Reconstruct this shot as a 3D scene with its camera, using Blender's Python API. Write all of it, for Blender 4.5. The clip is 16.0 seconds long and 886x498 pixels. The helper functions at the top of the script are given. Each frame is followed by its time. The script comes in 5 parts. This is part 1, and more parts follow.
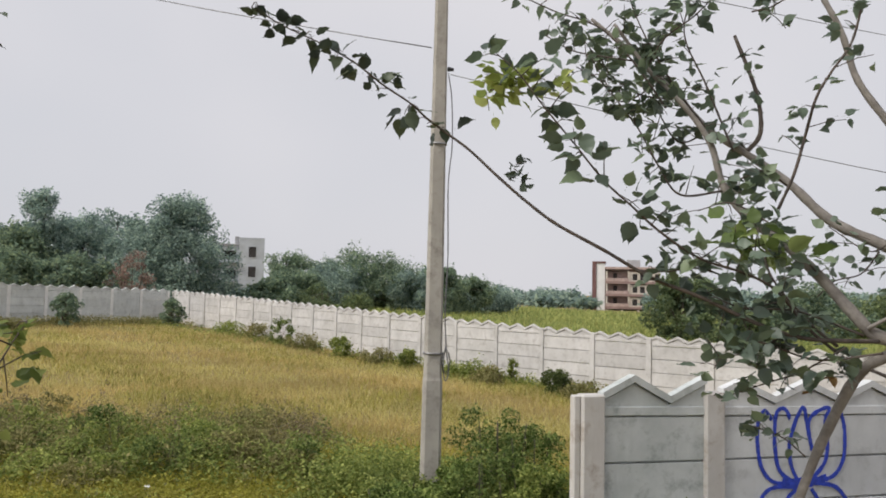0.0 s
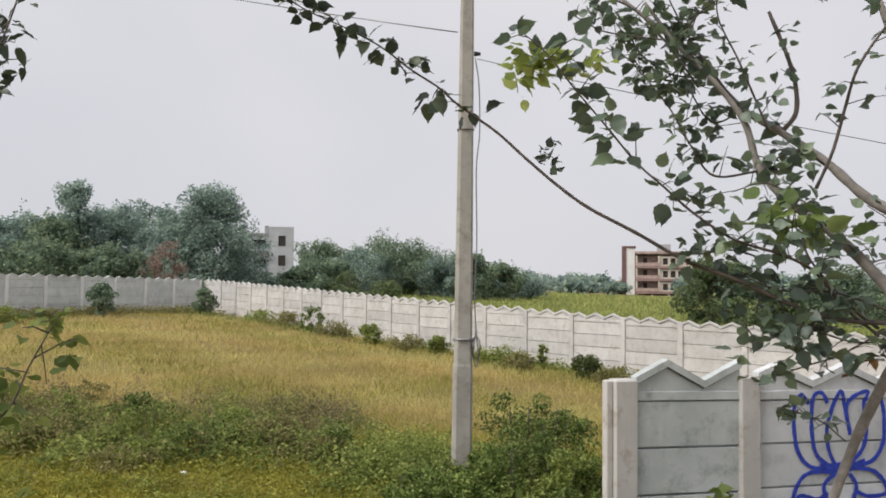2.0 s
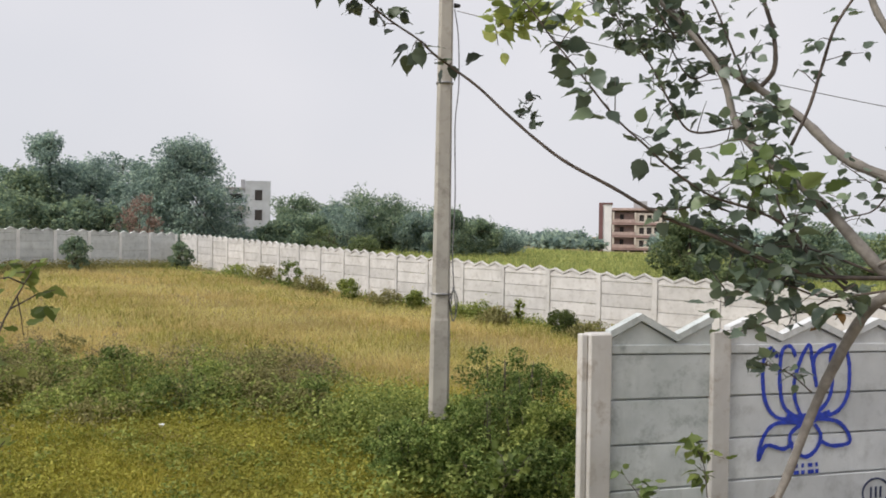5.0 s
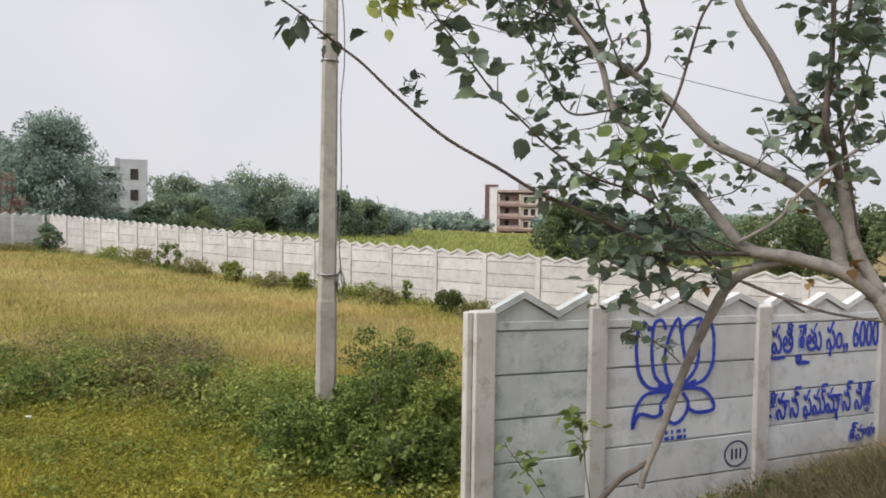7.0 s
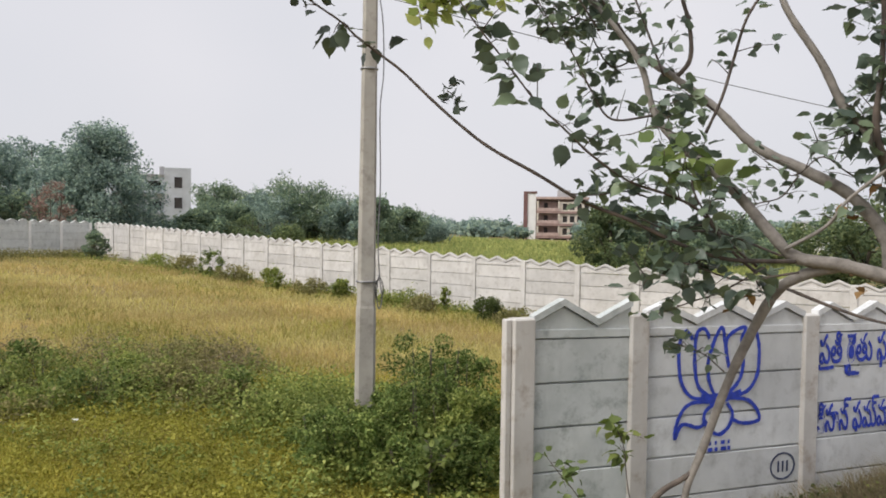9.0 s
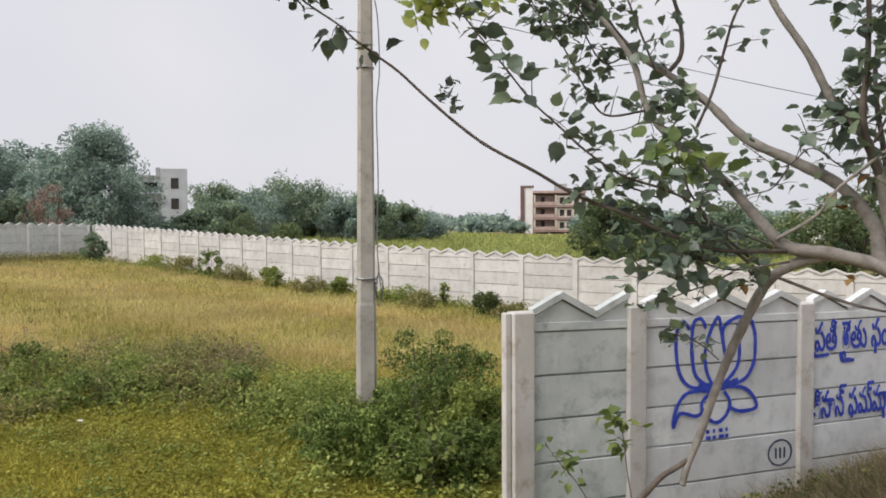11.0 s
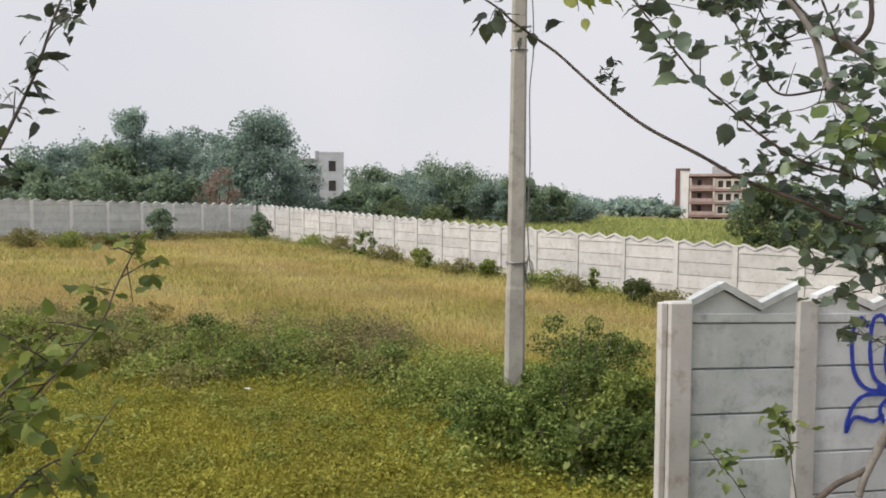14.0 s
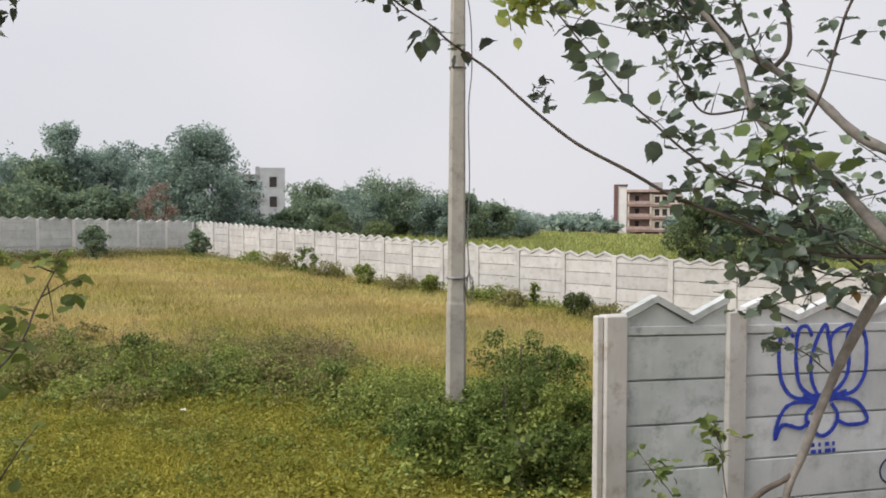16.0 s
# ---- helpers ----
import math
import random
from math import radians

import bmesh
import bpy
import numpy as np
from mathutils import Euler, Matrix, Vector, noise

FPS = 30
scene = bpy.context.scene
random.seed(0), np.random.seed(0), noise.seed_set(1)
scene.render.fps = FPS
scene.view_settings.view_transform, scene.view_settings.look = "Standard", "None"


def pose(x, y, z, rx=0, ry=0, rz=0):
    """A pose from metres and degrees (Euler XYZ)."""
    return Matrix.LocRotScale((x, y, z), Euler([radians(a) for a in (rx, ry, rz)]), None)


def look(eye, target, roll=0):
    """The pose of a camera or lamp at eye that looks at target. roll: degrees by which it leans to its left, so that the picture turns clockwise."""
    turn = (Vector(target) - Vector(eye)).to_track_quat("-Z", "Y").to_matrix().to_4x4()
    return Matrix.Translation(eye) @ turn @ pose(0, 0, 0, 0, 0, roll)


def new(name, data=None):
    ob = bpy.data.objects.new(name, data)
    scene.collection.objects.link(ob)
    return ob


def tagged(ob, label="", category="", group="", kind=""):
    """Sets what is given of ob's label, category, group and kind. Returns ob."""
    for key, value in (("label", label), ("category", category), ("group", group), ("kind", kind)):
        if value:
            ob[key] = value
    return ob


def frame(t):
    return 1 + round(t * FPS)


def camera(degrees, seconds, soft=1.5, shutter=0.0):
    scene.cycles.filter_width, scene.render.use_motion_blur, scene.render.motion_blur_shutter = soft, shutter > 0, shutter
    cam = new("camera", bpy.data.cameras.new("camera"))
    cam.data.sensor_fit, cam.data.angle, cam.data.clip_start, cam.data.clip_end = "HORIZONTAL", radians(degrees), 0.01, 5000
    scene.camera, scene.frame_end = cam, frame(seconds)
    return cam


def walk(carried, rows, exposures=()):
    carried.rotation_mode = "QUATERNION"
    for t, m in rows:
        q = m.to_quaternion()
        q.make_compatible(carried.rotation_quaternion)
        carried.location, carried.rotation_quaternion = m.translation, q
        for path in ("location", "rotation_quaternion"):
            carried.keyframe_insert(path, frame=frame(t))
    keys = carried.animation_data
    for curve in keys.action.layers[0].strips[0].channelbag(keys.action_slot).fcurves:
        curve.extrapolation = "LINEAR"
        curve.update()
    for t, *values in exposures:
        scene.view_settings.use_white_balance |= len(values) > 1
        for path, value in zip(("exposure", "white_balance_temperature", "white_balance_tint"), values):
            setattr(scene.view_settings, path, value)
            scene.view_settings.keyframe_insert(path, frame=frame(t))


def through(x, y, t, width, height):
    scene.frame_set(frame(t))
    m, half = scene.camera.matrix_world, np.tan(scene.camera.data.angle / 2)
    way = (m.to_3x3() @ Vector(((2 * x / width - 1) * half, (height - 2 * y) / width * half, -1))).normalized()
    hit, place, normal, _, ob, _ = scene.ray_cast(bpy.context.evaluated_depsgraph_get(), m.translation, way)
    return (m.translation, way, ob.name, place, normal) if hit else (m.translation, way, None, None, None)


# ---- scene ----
cam = camera(59.86, 16.0, 1.8)
PATH = [
    (0.0, (-0.002, -0.015, 2.730), (-0.166, 9.968, 3.289), 1.09),
    (0.3, (0.001, 0.016, 2.730), (-0.778, 9.970, 3.307), 1.11),
    (0.5, (0.003, 0.024, 2.730), (-1.157, 9.939, 3.328), 1.12),
    (1.0, (0.009, 0.009, 2.726), (-0.750, 9.963, 3.324), 0.48),
    (1.5, (0.009, 0.002, 2.734), (-0.208, 9.984, 3.289), -0.04),
    (2.0, (-0.012, 0.006, 2.723), (-0.539, 9.985, 3.105), 0.48),
    (2.5, (-0.003, 0.007, 2.718), (-0.607, 9.989, 2.701), 0.90),
    (3.0, (0.001, -0.011, 2.713), (-0.380, 9.981, 2.602), 0.70),
    (3.2, (0.001, -0.011, 2.713), (-0.239, 9.986, 2.529), 0.71),
    (5.3, (-0.015, -0.002, 2.715), (-0.245, 9.993, 2.518), 0.81),
    (5.5, (-0.015, -0.000, 2.715), (-0.206, 9.994, 2.432), 0.82),
    (6.0, (0.001, 0.021, 2.704), (0.337, 10.001, 2.167), 1.05),
    (6.3, (-0.002, 0.031, 2.697), (0.697, 9.992, 2.141), 0.97),
    (6.5, (-0.003, 0.033, 2.695), (0.709, 9.991, 2.104), 0.92),
    (7.0, (0.000, 0.000, 2.700), (1.218, 9.917, 2.286), 0.80),
    (7.5, (0.002, 0.032, 2.697), (1.041, 9.971, 2.315), 1.06),
    (8.0, (-0.002, 0.033, 2.699), (0.928, 9.981, 2.299), 1.22),
    (8.5, (-0.002, 0.029, 2.699), (0.849, 9.986, 2.333), 1.17),
    (8.7, (-0.002, 0.024, 2.699), (0.774, 9.988, 2.375), 1.05),
    (10.8, (-0.015, -0.076, 2.704), (0.682, 9.893, 2.320), -0.21),
    (11.0, (-0.018, -0.078, 2.704), (0.732, 9.886, 2.321), -0.33),
    (11.5, (-0.023, -0.070, 2.701), (0.682, 9.896, 2.263), -0.39),
    (12.0, (-0.020, -0.069, 2.703), (0.696, 9.892, 2.197), -0.54),
    (12.5, (-0.020, -0.067, 2.702), (0.638, 9.894, 2.125), -0.92),
    (13.0, (-0.016, -0.049, 2.701), (0.554, 9.912, 2.027), -0.96),
    (13.5, (-0.019, -0.031, 2.710), (0.191, 9.944, 2.035), -0.97),
    (13.6, (-0.024, -0.033, 2.712), (0.060, 9.944, 2.021), -0.74),
    (13.9, (-0.051, -0.044, 2.716), (-0.863, 9.901, 2.042), -0.05),
    (14.0, (-0.055, -0.046, 2.716), (-1.212, 9.869, 2.112), 0.18),
    (14.5, (-0.038, -0.025, 2.715), (-1.503, 9.854, 2.206), -0.62),
    (15.0, (-0.037, -0.052, 2.718), (-1.112, 9.881, 2.299), -0.29),
    (15.5, (-0.031, -0.071, 2.720), (-0.644, 9.903, 2.341), -0.05),
    (16.0, (-0.019, -0.051, 2.717), (-0.442, 9.932, 2.319), 0.02),
]
walk(cam, [(t, look(eye, target, roll)) for t, eye, target, roll in PATH],
     [(0.0, 0.0), (1.5, 0.0), (3.0, 0.16), (16.0, 0.16)])


# ==== place ====
# ---- world, sun ----
world = bpy.data.worlds.new("overcast_sky")
scene.world = world
world.use_nodes = True
wn, wl = world.node_tree.nodes, world.node_tree.links
wn.clear()
sky = wn.new("ShaderNodeTexSky")
sky.sky_type = "NISHITA"
sky.sun_disc = False
sky.sun_elevation, sky.sun_rotation = radians(48), radians(-118)
sky.air_density, sky.dust_density = 1.0, 4.0
dim = wn.new("ShaderNodeVectorMath")
dim.operation = "SCALE"
dim.inputs["Scale"].default_value = 0.1
wl.new(sky.outputs[0], dim.inputs[0])
# the cloud layer: pale grey, slightly uneven
wtc = wn.new("ShaderNodeTexCoord")
wno = wn.new("ShaderNodeTexNoise")
wno.inputs["Scale"].default_value, wno.inputs["Detail"].default_value = 1.6, 3
wl.new(wtc.outputs["Generated"], wno.inputs["Vector"])
wra = wn.new("ShaderNodeValToRGB")
wra.color_ramp.elements[0].color = (0.585, 0.60, 0.65, 1)
wra.color_ramp.elements[1].color = (0.72, 0.705, 0.735, 1)
wra.color_ramp.elements[0].position, wra.color_ramp.elements[1].position = 0.3, 0.7
wl.new(wno.outputs["Fac"], wra.inputs[0])
wmx = wn.new("ShaderNodeMix")
wmx.data_type = "RGBA"
wmx.inputs["Factor"].default_value = 0.93
wl.new(dim.outputs[0], wmx.inputs["A"])
wl.new(wra.outputs[0], wmx.inputs["B"])
wbg = wn.new("ShaderNodeBackground")
wbg.inputs["Strength"].default_value = 1.06
wou = wn.new("ShaderNodeOutputWorld")
wl.new(wmx.outputs["Result"], wbg.inputs["Color"])
wl.new(wbg.outputs[0], wou.inputs[0])

sun = new("sun", bpy.data.lights.new("sun", "SUN"))
sun.data.energy, sun.data.angle, sun.data.color = 3.05, radians(35), (1.0, 0.96, 0.9)
sun.matrix_world = look((-8, -4.5, 10), (0, 0, 0))


# ---- materials ----
def material(name, rough=0.9, metal=0.0):
    m = bpy.data.materials.new(name)
    m.use_nodes = True
    b = m.node_tree.nodes["Principled BSDF"]
    b.inputs["Roughness"].default_value, b.inputs["Metallic"].default_value = rough, metal
    return m, m.node_tree.nodes, m.node_tree.links, b


def noise_node(n, l, scale, detail=4, vec=None, rough=0.55):
    t = n.new("ShaderNodeTexNoise")
    t.inputs["Scale"].default_value, t.inputs["Detail"].default_value, t.inputs["Roughness"].default_value = scale, detail, rough
    if vec is not None:
        l.new(vec, t.inputs["Vector"])
    return t.outputs["Fac"]


def ramp(n, l, fac, stops):
    r = n.new("ShaderNodeValToRGB")
    e = r.color_ramp.elements
    e[0].position, e[0].color = stops[0][0], (*stops[0][1], 1)
    e[1].position, e[1].color = stops[-1][0], (*stops[-1][1], 1)
    for p, c in stops[1:-1]:
        k = e.new(p)
        k.color = (*c, 1)
    l.new(fac, r.inputs[0])
    return r.outputs[0]


def mixed(n, l, fac, a, b, mode="MIX"):
    m = n.new("ShaderNodeMix")
    m.data_type, m.blend_type = "RGBA", mode
    for sock, v in (("Factor", fac), ("A", a), ("B", b)):
        if isinstance(v, (int, float)):
            m.inputs[sock].default_value = v
        elif isinstance(v, tuple):
            m.inputs[sock].default_value = (*v, 1)
        else:
            l.new(v, m.inputs[sock])
    return m.outputs["Result"]


def bump(n, l, b, height, strength, distance=0.01):
    k = n.new("ShaderNodeBump")
    k.inputs["Strength"].default_value, k.inputs["Distance"].default_value = strength, distance
    l.new(height, k.inputs["Height"])
    l.new(k.outputs[0], b.inputs["Normal"])


def place_vec(n):
    g = n.new("ShaderNodeNewGeometry")
    return g.outputs["Position"]


def concrete(name, light, dark, stain, vary=0.12, streak=0.5):
    """Cast concrete: cloudy tone, pores, rain streaks, each piece a shade of its own."""
    m, n, l, b = material(name, 0.92)
    p = place_vec(n)
    base = ramp(n, l, noise_node(n, l, 2.2, 5, p, 0.6), [(0.3, dark), (0.68, light)])
    mp = n.new("ShaderNodeMapping")
    mp.inputs["Scale"].default_value = (5, 5, 0.9)
    l.new(p, mp.inputs["Vector"])
    run = ramp(n, l, noise_node(n, l, 1.0, 4, mp.outputs[0], 0.6), [(0.52, (0, 0, 0)), (0.85, (0.7, 0.7, 0.7))])
    c = mixed(n, l, noise_node(n, l, 1.1, 2, p), base, mixed(n, l, run, base, stain))
    blot = ramp(n, l, noise_node(n, l, 5.5, 6, p, 0.7), [(0.52, (0, 0, 0)), (0.7, (streak, streak, streak))])
    c = mixed(n, l, blot, c, stain)
    o = n.new("ShaderNodeObjectInfo")
    tone = ramp(n, l, o.outputs["Random"], [(0.0, (1 - vary,) * 3), (1.0, (1 + vary * 0.5,) * 3)])
    c = mixed(n, l, 1.0, c, tone, "MULTIPLY")
    l.new(c, b.inputs["Base Color"])
    bump(n, l, b, noise_node(n, l, 60, 6, p, 0.7), 0.35, 0.004)
    return m


def plain(name, color, rough=0.7, metal=0.0, vary=0.15, scale=12.0):
    m, n, l, b = material(name, rough, metal)
    p = place_vec(n)
    lo = tuple(v * (1 - vary) for v in color)
    hi = tuple(min(1, v * (1 + vary)) for v in color)
    l.new(ramp(n, l, noise_node(n, l, scale, 5, p), [(0.3, lo), (0.7, hi)]), b.inputs["Base Color"])
    bump(n, l, b, noise_node(n, l, scale * 8, 4, p), 0.2, 0.003)
    return m


def leafy(name, dark, mid, light, patch=0.8, through=0.35, rough=0.6, gain=1.5, gloss=0.16):
    """Leaves and blades: each island its own green, with drifts of tone; some light passes through."""
    m, n, l, b = material(name, rough)
    dark, mid, light = [tuple(min(0.7, v * gain) for v in c) for c in (dark, mid, light)]
    g = n.new("ShaderNodeNewGeometry")
    o = n.new("ShaderNodeObjectInfo")
    add, own = n.new("ShaderNodeMath"), n.new("ShaderNodeMath")
    own.operation = "FRACT"
    l.new(g.outputs["Random Per Island"], add.inputs[0])
    l.new(o.outputs["Random"], add.inputs[1])
    l.new(add.outputs[0], own.inputs[0])
    tone = ramp(n, l, own.outputs[0], [(0.0, dark), (0.55, mid), (1.0, light)])
    drift = ramp(n, l, noise_node(n, l, patch, 3, g.outputs["Position"]), [(0.3, (0.72, 0.74, 0.74)), (0.7, (1.2, 1.18, 1.1))])
    c = mixed(n, l, 1.0, tone, drift, "MULTIPLY")
    l.new(c, b.inputs["Base Color"])
    b.inputs["Specular IOR Level"].default_value = gloss
    t = n.new("ShaderNodeBsdfTranslucent")
    l.new(c, t.inputs["Color"])
    s = n.new("ShaderNodeMixShader")
    s.inputs[0].default_value = through
    l.new(b.outputs[0], s.inputs[1])
    l.new(t.outputs[0], s.inputs[2])
    l.new(s.outputs[0], n["Material Output"].inputs[0])
    return m


def bark(name, lo, hi, rough=0.85):
    m, n, l, b = material(name, rough)
    p = place_vec(n)
    l.new(ramp(n, l, noise_node(n, l, 14, 6, p, 0.65), [(0.3, lo), (0.7, hi)]), b.inputs["Base Color"])
    bump(n, l, b, noise_node(n, l, 70, 5, p, 0.7), 0.5, 0.006)
    return m


def ground_material():
    m, n, l, b = material("field_soil", 1.0)
    p = place_vec(n)
    soil = ramp(n, l, noise_node(n, l, 0.9, 6, p, 0.65), [(0.3, (0.16, 0.115, 0.055)), (0.55, (0.25, 0.19, 0.08)), (0.75, (0.20, 0.19, 0.06))])
    straw = ramp(n, l, noise_node(n, l, 9, 6, p, 0.75), [(0.35, (0.13, 0.10, 0.045)), (0.65, (0.36, 0.28, 0.11))])
    c = mixed(n, l, 0.55, soil, straw)
    l.new(c, b.inputs["Base Color"])
    bump(n, l, b, noise_node(n, l, 14, 6, p, 0.7), 0.8, 0.05)
    return m


NEAR_CONCRETE = concrete("grey_concrete", (0.60, 0.625, 0.625), (0.41, 0.44, 0.437), (0.22, 0.24, 0.23), 0.14, 0.7)
NEWER_CONCRETE = concrete("pale_grey_concrete", (0.68, 0.69, 0.70), (0.53, 0.54, 0.55), (0.30, 0.30, 0.295), 0.10, 0.45)
POST_CONCRETE = concrete("post_concrete", (0.58, 0.56, 0.54), (0.46, 0.44, 0.42), (0.31, 0.25, 0.20), 0.10, 0.75)
FAR_CONCRETE = concrete("pale_concrete", (0.63, 0.612, 0.60), (0.50, 0.485, 0.47), (0.31, 0.28, 0.26), 0.12, 0.55)
SIDE_CONCRETE = concrete("blue_grey_concrete", (0.69, 0.705, 0.69), (0.57, 0.585, 0.575), (0.31, 0.315, 0.30), 0.10, 0.5)
POLE_CONCRETE = concrete("pole_concrete", (0.42, 0.395, 0.355), (0.32, 0.30, 0.27), (0.20, 0.18, 0.155), 0.0, 0.65)
SIDE_POST = concrete("side_post_concrete", (0.84, 0.83, 0.81), (0.76, 0.75, 0.73), (0.48, 0.46, 0.43), 0.06, 0.3)
BLUE_PAINT = plain("blue_wall_paint", (0.022, 0.05, 0.40), 0.6, 0, 0.35, 25)
DARK_PAINT = plain("dark_wall_paint", (0.035, 0.045, 0.10), 0.7, 0, 0.3, 25)
GROUND = ground_material()
BARK_GREY = bark("grey_bark", (0.14, 0.125, 0.112), (0.30, 0.275, 0.25))
BARK_TWIG = bark("twig_bark", (0.05, 0.042, 0.04), (0.14, 0.11, 0.09))
BARK_FAR = bark("dark_bark", (0.05, 0.04, 0.03), (0.12, 0.095, 0.07))
LEAF_NEAR = leafy("heart_leaf", (0.040, 0.054, 0.045), (0.062, 0.084, 0.062), (0.096, 0.124, 0.074), 1.5, 0.3, 0.4, 2.3, 0.45)
LEAF_LIME = leafy("young_leaf", (0.20, 0.25, 0.075), (0.30, 0.35, 0.11), (0.42, 0.44, 0.16), 1.5, 0.45, 0.5)
# darker twin of the heart leaf, with shade put into its colour
LEAF_DARK = leafy("shaded_leaf", (0.032, 0.042, 0.036), (0.050, 0.066, 0.048), (0.078, 0.10, 0.058), 1.5, 0.25, 0.45, 1.35, 0.35)
# far foliage: haze is put into these two leaf colours, paler and bluer
LEAF_HAZED = leafy("hazed_tree_leaf", (0.062, 0.088, 0.087), (0.104, 0.137, 0.126), (0.170, 0.206, 0.168), 0.4, 0.5, 0.7, 2.8)
LEAF_HAZED_MID = leafy("hazed_green_leaf", (0.054, 0.080, 0.062), (0.092, 0.126, 0.092), (0.160, 0.190, 0.115), 0.75, 0.45, 0.7, 2.4)
LEAF_OLIVE = leafy("olive_tree_leaf", (0.05, 0.072, 0.040), (0.085, 0.112, 0.060), (0.15, 0.172, 0.082), 0.3, 0.5, 0.7, 2.1)
LEAF_RED = leafy("dry_red_leaf", (0.15, 0.10, 0.088), (0.22, 0.155, 0.135), (0.30, 0.225, 0.20), 0.6, 0.35, 0.7, 1.5)
LEAF_WEED = leafy("weed_leaf", (0.060, 0.084, 0.022), (0.135, 0.165, 0.044), (0.27, 0.285, 0.095), 0.9, 0.45, 0.6, 1.85)
LEAF_BUSH = leafy("bush_leaf", (0.034, 0.055, 0.015), (0.085, 0.124, 0.033), (0.22, 0.255, 0.085), 1.2, 0.4, 0.6, 1.62)
LEAF_PALE_SUNLIT = leafy("pale_sunlit_leaf", (0.068, 0.100, 0.034), (0.105, 0.148, 0.048), (0.17, 0.21, 0.078), 1.5, 0.42, 0.45, 1.45, 0.35)
LEAF_WALL = leafy("wall_weed_leaf", (0.040, 0.056, 0.020), (0.070, 0.095, 0.032), (0.12, 0.14, 0.05), 1.2, 0.35, 0.6, 1.3)
LEAF_SAPLING = leafy("sapling_leaf", (0.050, 0.070, 0.018), (0.095, 0.125, 0.032), (0.17, 0.195, 0.06), 1.2, 0.45, 0.5, 1.8, 0.3)
LEAF_GREYWEED = leafy("dull_weed_leaf", (0.090, 0.088, 0.036), (0.155, 0.150, 0.06), (0.27, 0.240, 0.12), 0.9, 0.45, 0.7, 1.6)
GRASS_DRY = leafy("dry_grass", (0.36, 0.28, 0.12), (0.44, 0.35, 0.15), (0.53, 0.44, 0.21), 0.22, 0.45, 0.8, 1.25)
GRASS_PALE = leafy("pale_dry_grass", (0.33, 0.29, 0.115), (0.45, 0.395, 0.16), (0.55, 0.49, 0.23), 0.3, 0.45, 0.8, 1.3)
GRASS_GREEN = leafy("yellow_green_grass", (0.13, 0.125, 0.022), (0.26, 0.23, 0.04), (0.40, 0.34, 0.08), 0.5, 0.4, 0.7, 1.55)
GRASS_STRAW = leafy("dead_straw", (0.09, 0.074, 0.044), (0.17, 0.14, 0.084), (0.29, 0.24, 0.145), 1.0, 0.2, 0.9, 1.2)
CROP = leafy("pale_crop", (0.10, 0.135, 0.045), (0.19, 0.22, 0.075), (0.31, 0.31, 0.12), 0.25, 0.3, 0.8, 1.75)
CABLE = plain("black_cable", (0.03, 0.03, 0.032), 0.5)
WIRE = plain("grey_wire", (0.20, 0.20, 0.21), 0.45, 0.6)
STEEL = plain("dull_steel", (0.30, 0.30, 0.31), 0.5, 0.7)
PLASTER_WHITE = plain("grey_plaster", (0.47, 0.50, 0.54), 0.9, 0, 0.12, 0.7)
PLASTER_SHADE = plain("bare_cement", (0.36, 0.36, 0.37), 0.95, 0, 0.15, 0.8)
MAROON = plain("maroon_paint", (0.16, 0.082, 0.078), 0.8, 0, 0.2, 0.6)
BRICK_PINK = plain("pinkish_brick", (0.42, 0.315, 0.285), 0.9, 0, 0.2, 1.2)
CREAM = plain("cream_plaster", (0.58, 0.52, 0.45), 0.9, 0, 0.1, 0.7)
WHITE = plain("white_paint", (0.72, 0.71, 0.70), 0.8, 0, 0.08, 0.7)
# dark slabs in this colour stand in for the shade of unlit rooms
HOLE = plain("interior_shade", (0.05, 0.045, 0.045), 0.9, 0, 0.2, 1)


# ---- builders ----
def part(name, bm, mat, parent=None, label=""):
    me = bpy.data.meshes.new(name)
    bm.to_mesh(me)
    bm.free()
    me.materials.append(mat)
    ob = new(name, me)
    if parent is not None:
        ob.parent = parent
    if label:
        ob["label"] = label
    return ob


def share(name, me, parent, m):
    """One more piece on a mesh that others use too."""
    ob = new(name, me)
    ob.parent = parent
    ob.matrix_basis = m
    return ob


def box(bm, x0, x1, y0, y1, z0, z1, bevel=0.0):
    g = bmesh.ops.create_cube(bm, size=1.0)
    for v in g["verts"]:
        v.co = Vector((x0 + (v.co.x + 0.5) * (x1 - x0), y0 + (v.co.y + 0.5) * (y1 - y0), z0 + (v.co.z + 0.5) * (z1 - z0)))
    if bevel:
        es = list({e for v in g["verts"] for e in v.link_edges})
        bmesh.ops.bevel(bm, geom=es, offset=bevel, segments=1, affect="EDGES")
    return bm


def boxed(x0, x1, y0, y1, z0, z1, bevel=0.0):
    return box(bmesh.new(), x0, x1, y0, y1, z0, z1, bevel)


def empty(name, m=None):
    ob = new(name)
    ob.empty_display_size = 0.2
    if m is not None:
        ob.matrix_basis = m
    return ob


def spline(points, per=6):
    """A smooth line through some points (Catmull-Rom)."""
    p = [Vector(q) for q in points]
    p = [p[0] * 2 - p[1]] + p + [p[-1] * 2 - p[-2]]
    out = []
    for i in range(1, len(p) - 2):
        for k in range(per):
            t = k / per
            a, b, c, d = p[i - 1], p[i], p[i + 1], p[i + 2]
            out.append(0.5 * (2 * b + (c - a) * t + (2 * a - 5 * b + 4 * c - d) * t * t + (3 * b - a - 3 * c + d) * t ** 3))
    return out + [p[-2]]


